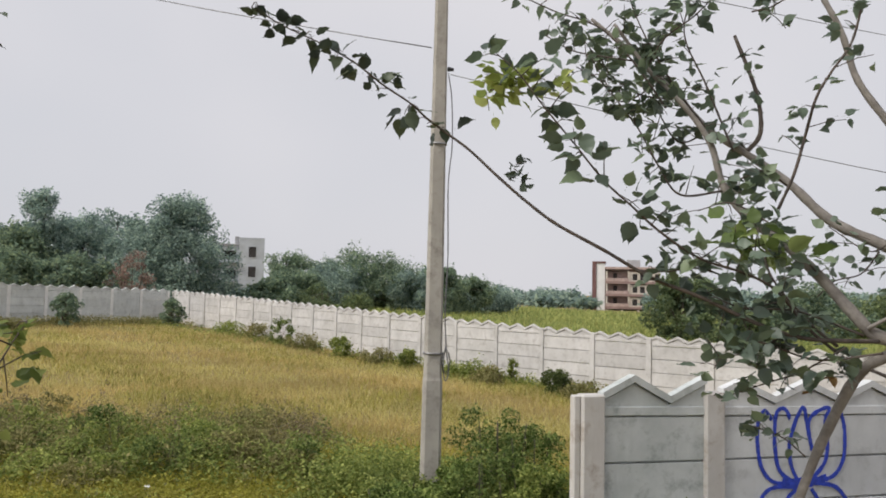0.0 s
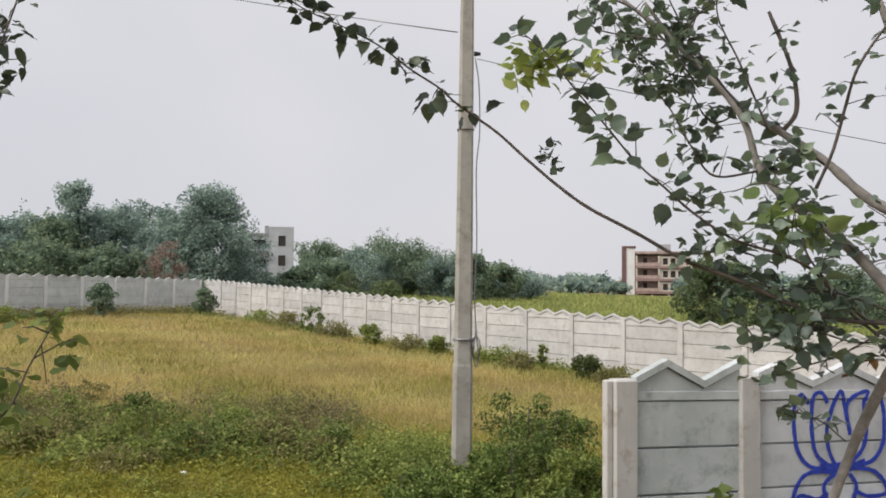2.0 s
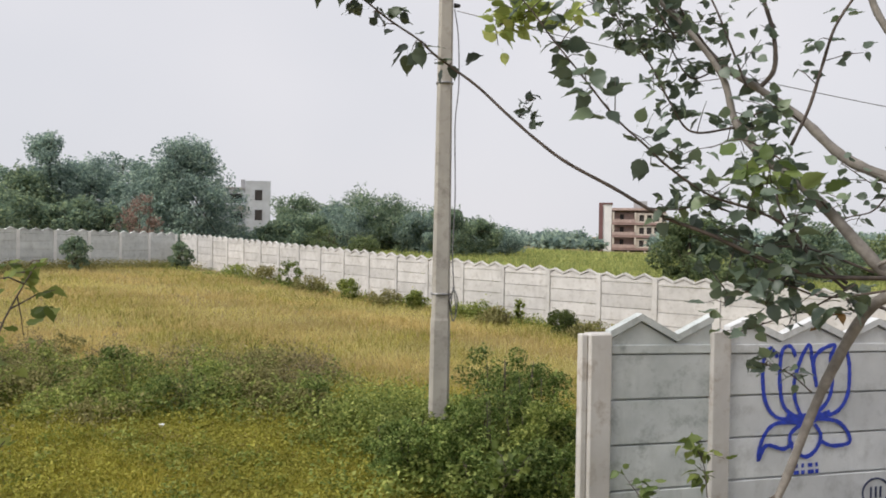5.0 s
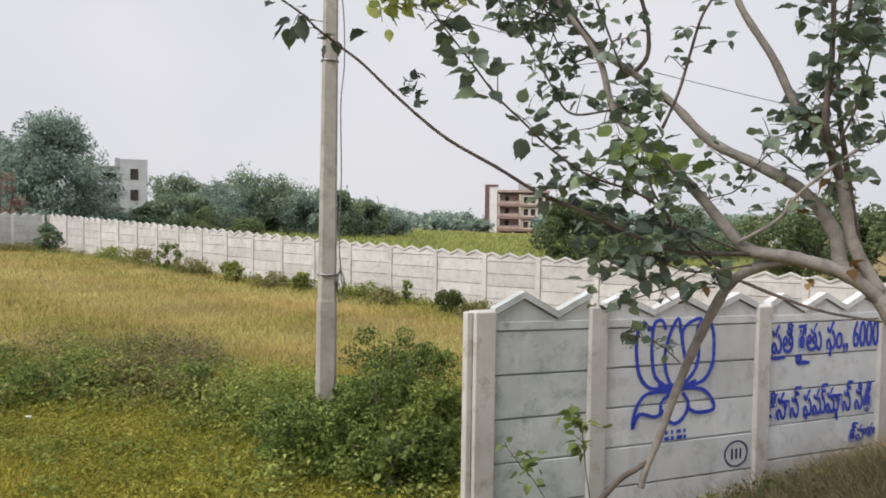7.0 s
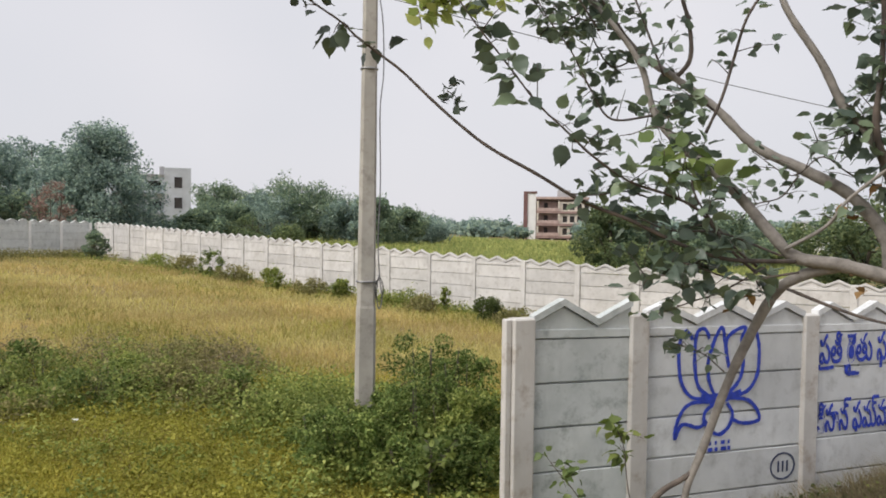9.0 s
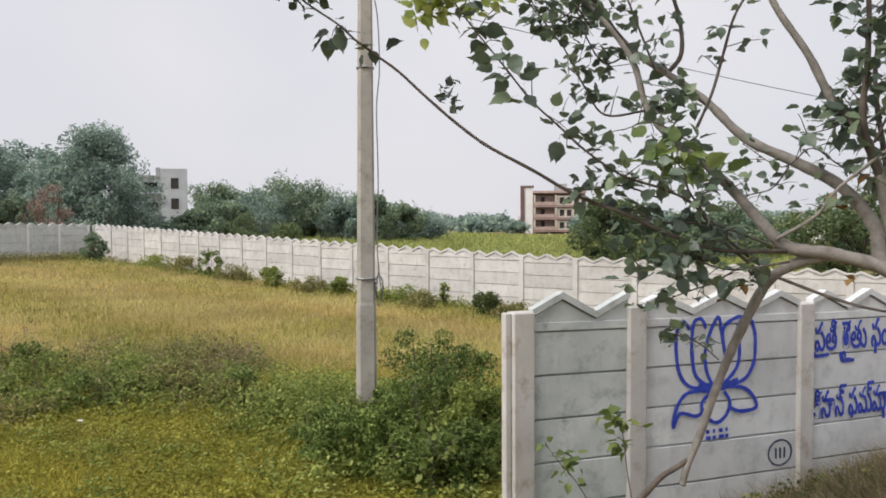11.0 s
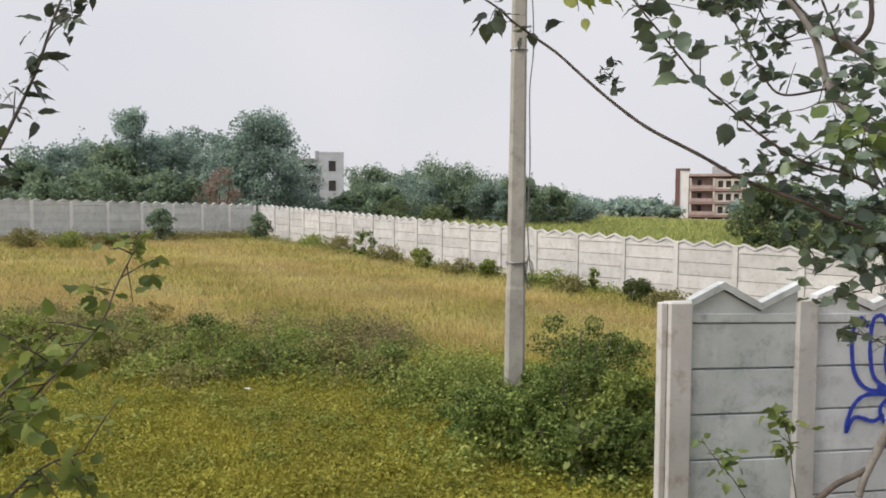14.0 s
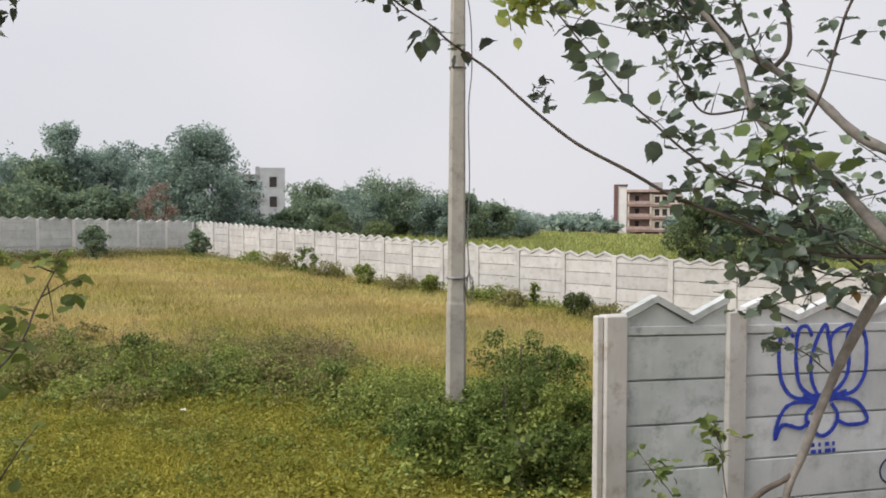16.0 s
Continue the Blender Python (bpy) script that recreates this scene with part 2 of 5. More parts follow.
def tube(bm, line, r0, r1, sides=7, wobble=0.0, seed=0):
    """A tapered round limb along a line of points."""
    rnd = random.Random(seed)
    rings, n = [], len(line)
    for i, c in enumerate(line):
        d = (line[min(i + 1, n - 1)] - line[max(i - 1, 0)]).normalized()
        a = d.cross(Vector((0.31, 0.77, 0.55))).normalized()
        b = d.cross(a)
        r = (r0 + (r1 - r0) * i / max(n - 1, 1)) * (1 + wobble * rnd.uniform(-1, 1))
        rings.append([bm.verts.new(c + (a * math.cos(6.2832 * k / sides) + b * math.sin(6.2832 * k / sides)) * r) for k in range(sides)])
    for p, q in zip(rings, rings[1:]):
        for k in range(sides):
            f = bm.faces.new((p[k], p[(k + 1) % sides], q[(k + 1) % sides], q[k]))
            f.smooth = True
    bm.faces.new(rings[0][::-1])
    bm.faces.new(rings[-1])
    return bm


def mesh_np(name, verts, faces, mat, corners):
    """A mesh from arrays: verts (n, 3) and faces (m, corners)."""
    me = bpy.data.meshes.new(name)
    me.vertices.add(len(verts))
    me.vertices.foreach_set("co", np.asarray(verts, np.float32).ravel())
    me.loops.add(faces.size)
    me.loops.foreach_set("vertex_index", faces.astype(np.int32).ravel())
    me.polygons.add(len(faces))
    me.polygons.foreach_set("loop_start", np.arange(0, faces.size, corners, dtype=np.int32))
    me.update(calc_edges=True)
    me.materials.append(mat)
    return me


def turned(rng, n, tilt):
    """n random frames: the leaf's long way, its side and its normal."""
    az = rng.uniform(0, 2 * np.pi, n)
    el = rng.normal(0, tilt, n)
    a = np.stack([np.cos(az) * np.cos(el), np.sin(az) * np.cos(el), np.sin(el)], 1)
    up = rng.normal(0, 0.55, (n, 3)) + (0, 0, 1)
    s = np.cross(up, a)
    s /= np.linalg.norm(s, axis=1, keepdims=True) + 1e-9
    return a, s, np.cross(a, s)


def leaf_mesh(name, centres, size, mat, rng, slim=0.6, tilt=0.6):
    """Many small pointed leaves, each folded along its rib: six corners, two faces."""
    n = len(centres)
    a, s, u = turned(rng, n, tilt)
    z = (size * rng.uniform(0.6, 1.35, n))[:, None]
    c = centres
    w = z * slim * 0.5
    lift = u * z * 0.10
    v = np.stack([c - a * z * 0.5, c + s * w + lift - a * z * 0.08, c + a * z * 0.5, c - s * w + lift - a * z * 0.08], 1).reshape(-1, 3)
    i = np.arange(n)[:, None] * 4
    f = np.concatenate([i + (0, 1, 2), i + (0, 2, 3)])
    return mesh_np(name, v, f, mat, 3)


def field(x, y):
    """The height of the ground."""
    x, y = np.asarray(x, float), np.asarray(y, float)
    z = -0.06 - 0.0427 * 32 * np.tanh(x / 32) + 0.0043 * np.minimum(y, 60)
    # the road bank on which the camera stands
    bank = 1.12 - z
    k = np.clip((6.3 - y + 0.25 * np.sin(x * 0.9)) / 4.2, 0, 1)
    z = z + bank * k * k * (3 - 2 * k)
    # the earth heaped against the wall
    z = z + 1.0 * np.exp(-(((x - 6.5) / 2.2) ** 2 + ((y - 6.2) / 1.3) ** 2))
    # the rise beyond the far wall
    far = np.clip((y + 0.62 * x - 34) / 30, 0, 1)
    z = z + 0.12 * far * far * (3 - 2 * far) * np.exp(-((x - 12) / 45) ** 2)
    z = z + 0.05 * np.sin(x * 0.7 + 1.3 * np.sin(y * 0.31)) * np.sin(y * 0.53 + x * 0.17)
    return z


def ground():
    k = np.linspace(-1, 1, 221)
    g = np.sinh(k * 6.2) / np.sinh(6.2) * 2500 * np.abs(k) ** 0.2
    gx, gy = np.meshgrid(g, g + 8)
    gx, gy = gx.ravel(), gy.ravel()
    z = field(gx, gy)
    z = z * np.clip(1.6 - np.hypot(gx, gy) / 900, 0, 1)
    n = len(k)
    i = np.arange(n - 1)[:, None] * n + np.arange(n - 1)[None]
    i = i.ravel()
    f = np.stack([i, i + 1, i + n + 1, i + n], 1)
    me = mesh_np("ground", np.stack([gx, gy, z], 1), f, GROUND, 4)
    me.shade_smooth()
    return tagged(new("ground", me), "bare brown soil and straw of a fallow field", "ground", "", "structure")


ground()


# ---- precast walls ----
PITCH = 0.375
CAP_LOW = 1.755


def post_mesh(name, wide, deep, low, high, mat):
    """An H-shaped cast post with rounded edges and a groove in its end."""
    bm = boxed(0, wide, 0, deep, low, high, 0.012)
    me = bpy.data.meshes.new(name)
    bm.to_mesh(me)
    bm.free()
    me.materials.append(mat)
    return me


def panel_mesh(name, wide, mat, tall=PITCH):
    bm = boxed(0, wide, 0, 0.05, 0.009, tall - 0.009, 0.004)
    box(bm, 0.002, wide - 0.002, 0.042, 0.0465, -0.002, tall - 0.002)
    me = bpy.data.meshes.new(name)
    bm.to_mesh(me)
    bm.free()
    me.materials.append(mat)
    return me


def cap_mesh(name, wide, first, period, mat, peak=0.285, valley=0.155):
    """The top panel: a zigzag coping that stands proud of the slab, with a ridge line under each gable."""
    def top(s):
        q = abs(((s - first) / period + 0.5) % 1.0 - 0.5) * 2
        return peak + (valley - peak) * q
    marks = sorted({0.0, wide} | {s for k in range(-3, 9) for s in (first + k * period / 2,) if 0.01 < s < wide - 0.01})
    bm = bmesh.new()
    for a, b in zip(marks, marks[1:]):
        za, zb = top(a), top(b)
        for y0, y1, lo, drop in ((0.006, 0.048, None, 0.076), (0.046, 0.062, None, 0.03), (-0.022, 0.068, 0.060, 0.0)):
            la, lb = (0.004, 0.004) if lo is None else (za - lo, zb - lo)
            vs = [bm.verts.new(c) for y in (y0, y1) for c in ((a, y, la), (b, y, lb), (b, y, zb - drop), (a, y, za - drop))]
            for q in ((0, 1, 2, 3), (7, 6, 5, 4), (0, 4, 5, 1), (3, 2, 6, 7), (0, 3, 7, 4), (1, 5, 6, 2)):
                bm.faces.new([vs[k] for k in q])
    box(bm, 0, wide, -0.008, 0.012, 0.004, 0.075, 0.004)
    me = bpy.data.meshes.new(name)
    bm.to_mesh(me)
    bm.free()
    me.materials.append(mat)
    return me


def along(p, q, z):
    """A frame whose x runs from p to q on the plan, y away from the viewer's side."""
    d = Vector((q[0] - p[0], q[1] - p[1])).normalized()
    m = Matrix(((d.x, -d.y, 0, p[0]), (d.y, d.x, 0, p[1]), (0, 0, 1, z), (0, 0, 0, 1)))
    return m


def near_wall():
    w = tagged(empty("wall_near", along((0.983, 6.168), (5.665, 7.671), 0.0)), "grey precast concrete compound wall with gabled coping and blue painted lettering", "wall", "", "structure")
    # each post: place along the wall, width, height of its top
    posts = [(0.048, 0.20, 1.930), (1.195, 0.188, 1.926), (3.20, 0.19, 1.862), (5.02, 0.19, 1.80), (6.86, 0.19, 1.75)]
    # each bay: height under the cap at its start, fall to its end, height of a slab, first gable, spacing of gables, gable height
    bays = [(1.756, 0.022, 0.377, 0.285, 0.68, 0.335), (1.728, 0.034, 0.366, 0.187, 0.70, 0.305), (1.682, 0.020, 0.350, 0.185, 0.61, 0.300), (1.655, 0.03, 0.350, 0.185, 0.61, 0.300)]
    for k, (s, wd, top) in enumerate(posts):
        share("post", post_mesh("post", wd, 0.14, -0.6, top, POST_CONCRETE), w, pose(s, -0.015 if k == 0 else -0.01, 0))
    # the closing strip on the wall's open end
    part("end_strip", boxed(-0.012, 0.045, 0.02, 0.10, -0.6, 1.925, 0.008), POST_CONCRETE, w)
    for (s, wd, _), (s2, _, _), (top, fall, pitch, first, period, peak) in zip(posts, posts[1:], bays):
        a, wide = s + wd - 0.012, s2 - s - wd + 0.024
        tip = math.degrees(math.atan2(fall, wide))
        cast = NEAR_CONCRETE if s < 0.5 else NEWER_CONCRETE
        pm = panel_mesh("panel", wide, cast, pitch)
        for k in range(6):
            share("panel", pm, w, pose(a, 0.035 + 0.004 * ((k * 7 + int(s * 3)) % 3 - 1), top - (k + 1) * pitch, 0, tip, 0))
        share("cap_panel", cap_mesh("cap_panel", wide, first, period, cast, peak, 0.165), w, pose(a, 0.03, top, 0, tip, 0))
    return w


FAR_LINE = [(14.6, 15.5), (11.2, 17.75), (6.94, 20.73), (0.09, 26.3), (-6.0, 32.7), (-13.2, 40.5), (-15.9, 43.1), (-16.4, 43.6)]
SIDE_LINE = [(-15.95, 42.9), (-19.4, 37.15), (-23.2, 31.3), (-27.4, 24.8), (-32.0, 17.5)]


def run_of_wall(name, label, line, top0, rise, mat, post_mat, start, anchor=0):
    """A far run of the same wall: bays of one length along a bent line, rising with the ground."""
    w = tagged(empty(name), label, "wall", "", "structure")
    bay = 1.768
    dense = spline([(*p, 0) for p in line], 60)
    run = np.concatenate([[0], np.cumsum([(q - p).length for p, q in zip(dense, dense[1:])])])
    s0 = run[60 * anchor]
    pts = []
    for i in range(math.ceil(-s0 / bay - 1e-6), int((run[-1] - s0) // bay) + 1):
        pts.append(Vector([np.interp(s0 + i * bay, run, [v[k] for v in dense]) for k in range(3)]))
    pm = panel_mesh("panel", bay - 0.14, mat)
    cm = cap_mesh("cap_panel", bay - 0.14, 0.16, 0.60, mat)
    po = post_mesh("post", 0.16, 0.13, -0.5, 1.925, post_mat)
    rnd = random.Random(len(line))
    for i, p in enumerate(pts):
        z = top0 + rise * (i - start) - 1.92
        q = pts[i + 1] if i + 1 < len(pts) else p * 2 - pts[i - 1]
        m = along(q, p, z)
        m.translation = (p.x, p.y, z)
        m = m @ pose(-0.16, 0, 0)
        share("post", po, w, m @ pose(0, -0.01, 0, 0, 0, 0))
        if i + 1 < len(pts):
            shift = -(bay - 0.15)
            for k in range(5):
                share("panel", pm, w, m @ pose(shift, 0.035 + rnd.uniform(-0.006, 0.006), CAP_LOW - (k + 1) * PITCH, 0, rnd.uniform(-0.15, 0.15), 0))
            share("cap_panel", cm, w, m @ pose(shift, 0.03, CAP_LOW))
    return w


WALL = near_wall()
run_of_wall("wall_far", "pale precast concrete compound wall with gabled coping", FAR_LINE, 1.50, 0.055, FAR_CONCRETE, FAR_CONCRETE, 5, 2)
run_of_wall("wall_side", "bluish grey precast concrete compound wall", SIDE_LINE, 2.50, 0.036, SIDE_CONCRETE, SIDE_POST, 0)


# ---- paint on the near wall ----
def stroke(bm, pts, wide, y=0.0, per=8):
    """A painted brush line as a thin raised ribbon on the wall's face, with uneven edges."""
    line = spline([(p[0], y, p[1]) for p in pts], per)
    rnd = random.Random(int(pts[0][0] * 1000))
    prev, n = None, len(line)
    for i, c in enumerate(line):
        d = (line[min(i + 1, n - 1)] - line[max(i - 1, 0)]).normalized()
        # over the lip of the cap panel the paint lies further out
        c = c - Vector((0, 0.0065 if c.z > 1.70 else 0, 0))
        s = Vector((-d.z, 0, d.x)) * wide * 0.5 * rnd.uniform(0.82, 1.15)
        q = [bm.verts.new(v) for v in (c + s, c - s, c + s + Vector((0, 0.006, 0)), c - s + Vector((0, 0.006, 0)))]
        if prev:
            for a, b in ((0, 1), (1, 3), (3, 2), (2, 0)):
                bm.faces.new((prev[a], prev[b], q[b], q[a]))
        else:
            bm.faces.new((q[0], q[1], q[3], q[2]))
        prev = q
    bm.faces.new((prev[2], prev[3], prev[1], prev[0]))
    return bm


def wall_paint():
    # a flower of brush lines; s runs along the wall, z is height
    s0, z0, face = 2.21, 1.12, 0.0245
    k = 0.034
    lines = [
        [(-0.10, 0.0), (-0.32, 0.03), (-0.44, 0.16), (-0.48, 0.37), (-0.47, 0.55), (-0.41, 0.64), (-0.33, 0.56)],
        [(-0.08, 0.0), (-0.25, 0.12), (-0.30, 0.32), (-0.30, 0.51), (-0.28, 0.63), (-0.20, 0.65), (-0.14, 0.56)],
        [(-0.06, 0.02), (-0.13, 0.16), (-0.15, 0.33), (-0.10, 0.50), (-0.01, 0.66), (0.04, 0.52), (0.09, 0.28)],
        [(0.09, 0.30), (0.05, 0.49), (0.11, 0.60), (0.27, 0.65), (0.235, 0.53), (0.26, 0.33), (0.22, 0.16), (0.07, 0.02)],
        [(0.09, 0.0), (0.32, 0.05), (0.43, 0.19), (0.45, 0.37), (0.435, 0.52), (0.38, 0.61), (0.29, 0.50)],
        [(-0.05, -0.03), (-0.34, -0.025), (-0.47, -0.15), (-0.51, -0.335), (-0.43, -0.21), (-0.25, -0.25), (-0.15, -0.20)],
        [(0.07, 0.0), (0.30, -0.03), (0.42, -0.115), (0.465, -0.235), (0.28, -0.255), (0.14, -0.205)],
        [(-0.07, -0.04), (-0.18, -0.125), (-0.16, -0.24), (-0.02, -0.335), (0.10, -0.275), (0.145, -0.155), (0.08, -0.05)],
        [(-0.22, 0.05), (-0.10, 0.01), (0.06, -0.005), (0.24, 0.045)],
        [(-0.15, 0.02), (0.0, 0.025), (0.16, 0.02)],
    ]
    bm = bmesh.new()
    for i, pts in enumerate(lines):
        stroke(bm, [(s0 + x, z0 + z) for x, z in pts], k * (1.6 if i > 7 else 1.0), face - 0.0007 * i)
    part("painted_flower", bm, BLUE_PAINT, WALL, "blue brush-drawn lotus outline")
    # unreadable small marks under the flower
    bm = bmesh.new()
    for x, w in ((-0.13, 0.05), (-0.05, 0.03), (0.02, 0.06), (0.10, 0.03)):
        box(bm, s0 + x, s0 + x + w, face - 0.002, face + 0.004, 0.63, 0.665)
        box(bm, s0 + x, s0 + x + w * 0.7, face - 0.002, face + 0.004, 0.69, 0.725)
    part("small_marks", bm, BLUE_PAINT, WALL, "faint blue paint marks")
    # a ring with a number painted over as bars
    bm = bmesh.new()
    ring = [(2.99 + 0.148 * math.cos(a), 0.405 + 0.125 * math.sin(a)) for a in [6.2832 * i / 12 for i in range(13)]]
    stroke(bm, ring, 0.016, face, 3)
    for x in (-0.055, 0.0, 0.055):
        box(bm, 2.981 + x, 2.999 + x, face - 0.001, face + 0.004, 0.35, 0.455)
    part("ring_mark", bm, DARK_PAINT, WALL, "dark painted ring with three bars")
    # lettering
    for text, s, z, size, wide in (("పతి రైతు సం,, 6000", 3.42, 1.37, 0.40, 1.60), ("కిసాన్ సమ్మాన్ నిధి", 3.42, 0.69, 0.38, 1.52), ("ద్వారా", 4.60, 0.345, 0.24, 0.42)):
        cu = bpy.data.curves.new("lettering", "FONT")
        cu.body, cu.size, cu.extrude, cu.offset = text, size, 0.003, 0.003
        tmp = new("lettering_source", cu)
        bpy.context.view_layer.update()
        me = bpy.data.meshes.new_from_object(tmp.evaluated_get(bpy.context.evaluated_depsgraph_get()))
        bpy.data.objects.remove(tmp)
        xs = [v.co.x for v in me.vertices]
        f = wide / max(max(xs) - min(xs), 0.01)
        me.transform(Matrix.Diagonal((f, 1, 1, 1)))
        me.materials.clear()
        me.materials.append(BLUE_PAINT)
        share("lettering", me, WALL, pose(s, face - 0.002, z, 90, 0, 0))["label"] = "hand-painted blue lettering"
    # the strokes that hang below the first words
    for pts in ([(3.43, 1.36), (3.42, 1.325), (3.52, 1.32), (3.62, 1.33)], [(3.78, 1.34), (3.80, 1.255), (3.88, 1.245), (3.97, 1.25)], [(4.28, 1.40), (4.275, 1.29)], [(3.945, 0.71), (3.955, 0.655)], [(4.40, 0.70), (4.41, 0.60)]):
        part("brush_stroke", stroke(bmesh.new(), pts, 0.032, face - 0.001), BLUE_PAINT, WALL)


wall_paint()


# ---- electric pole ----
def electric_pole():
    base = (-0.275, 9.8, float(field(-0.275, 9.8)))
    p = tagged(empty("electric_pole", pose(*base, 0, 0.3, 8)), "tapered grey concrete electric pole standing in bushes", "pole")
    bm = bmesh.new()
    levels = [(-0.5, 0.128), (1.62, 0.118), (1.66, 0.110), (3.4, 0.100), (7.6, 0.072)]
    rings = []
    for z, r in levels:
        c, d = r * 0.28, r * 0.92
        prof = [(r, -d + c), (r - c, -d), (-r + c, -d), (-r, -d + c), (-r, d - c), (-r + c, d), (r - c, d), (r, d - c)]
        rings.append([bm.verts.new((x, y, z)) for x, y in prof])
    for a, b in zip(rings, rings[1:]):
        for k in range(8):
            bm.faces.new((a[(k + 1) % 8], a[k], b[k], b[(k + 1) % 8]))
    bm.faces.new(rings[0])
    bm.faces.new(rings[-1][::-1])
    part("shaft", bm, POLE_CONCRETE, p)
    for z, r in ((1.95, 0.122), (4.62, 0.103)):
        part("wire_band", tube(bmesh.new(), [Vector((0, 0, z)), Vector((0, 0, z + 0.02))], r * 1.12, r * 1.12, 12), STEEL, p, "twisted steel tie wire")
    # the earthing wire that hangs loose down the pole, with a coil at its end
    drop = spline([(0.10, -0.08, 5.55), (0.15, -0.1, 5.2), (0.17, -0.08, 4.6), (0.13, -0.1, 4.1), (0.15, -0.08, 3.2), (0.13, -0.09, 2.5), (0.16, -0.08, 2.0), (0.19, -0.1, 1.75), (0.15, -0.1, 1.62), (0.12, -0.1, 1.8), (0.145, -0.1, 2.05)], 8)
    part("earth_wire", tube(bmesh.new(), drop, 0.008, 0.008, 5), WIRE, p, "loose grey wire")
    bm = bmesh.new()
    for k in range(2):
        ring = [Vector((0.15 + (0.045 + 0.012 * k) * math.cos(a), -0.11 - 0.01 * k, 1.86 + (0.13 + 0.02 * k) * math.sin(a))) for a in [6.2832 * i / 14 for i in range(15)]]
        tube(bm, ring, 0.0042, 0.0042, 5)
    part("wire_coil", bm, CABLE, p, "black coiled wire end")
    part("insulator", tube(bmesh.new(), [Vector((0.1, 0, 5.62)), Vector((0.14, 0, 5.62)), Vector((0.18, 0, 5.62))], 0.035, 0.02, 8), CABLE, p)
    return p


electric_pole()


def cable(name, label, a, b, sag, r):
    pts = []
    a, b = Vector(a), Vector(b)
    for i in range(13):
        t = i / 12
        pts.append(a.lerp(b, t) - Vector((0, 0, sag * 4 * t * (1 - t))))
    return tagged(part(name, tube(bmesh.new(), pts, r, r, 5), WIRE), label, "cable", "overhead cables")


cable("overhead_cable", "thin grey overhead cable strung from the concrete pole", (-0.36, 9.73, 5.87), Vector((-0.36, 9.73, 5.87)).lerp(Vector((-4.32, 11.71, 7.23)), 2.6), 0.1, 0.008)
cable("overhead_cable", "thin grey overhead cable running from the pole towards the tree", (-0.11, 9.68, 5.51), Vector((-0.11, 9.68, 5.51)).lerp(Vector((6.32, 11.34, 4.73)), 1.8), 0.12, 0.006)
cable("overhead_cable", "thin grey overhead cable high above the concrete wall", (-0.2, 9.8, 7.3), Vector((-0.2, 9.8, 7.3)).lerp(Vector((6.83, 12.21, 7.07)), 1.7), 0.1, 0.006)


# ---- buildings ----
def facing(x, y, z=0.0):
    """A frame at a place on the plan whose -y side looks back to the camera."""
    a = math.atan2(x, y)
    return pose(x, y, z, 0, 0, -math.degrees(a))


def opening(parent, x0, x1, z0, z1, y, deep=0.35, frame_mat=None, name="window"):
    """A recessed opening: jambs, a dark block in place of the room's shade, and a sill."""
    w = part(name, boxed(x0, x1, y + 0.05, y + deep, z0, z1), HOLE, parent, "dark block for the shade inside an open window")
    bm = bmesh.new()
    for q in ((x0 - 0.09, x0, z0 - 0.09, z1 + 0.09), (x1, x1 + 0.09, z0 - 0.09, z1 + 0.09), (x0, x1, z0 - 0.09, z0), (x0, x1, z1, z1 + 0.09)):
        box(bm, q[0], q[1], y - 0.06, y + 0.12, q[2], q[3])
    part("frame", bm, frame_mat or PLASTER_SHADE, w)
    return w


def holed_wall(x0, x1, z0, z1, y0, y1, holes):
    """A wall slab with rectangular holes through it."""
    bm = bmesh.new()
    xs = sorted({x0, x1} | {v for h in holes for v in h[:2]})
    zs = sorted({z0, z1} | {v for h in holes for v in h[2:]})
    for a, b in zip(xs, xs[1:]):
        for c, d in zip(zs, zs[1:]):
            if not any(h[0] <= (a + b) / 2 <= h[1] and h[2] <= (c + d) / 2 <= h[3] for h in holes):
                box(bm, a, b, y0, y1, c, d)
    bmesh.ops.remove_doubles(bm, verts=bm.verts, dist=0.001)
    return bm


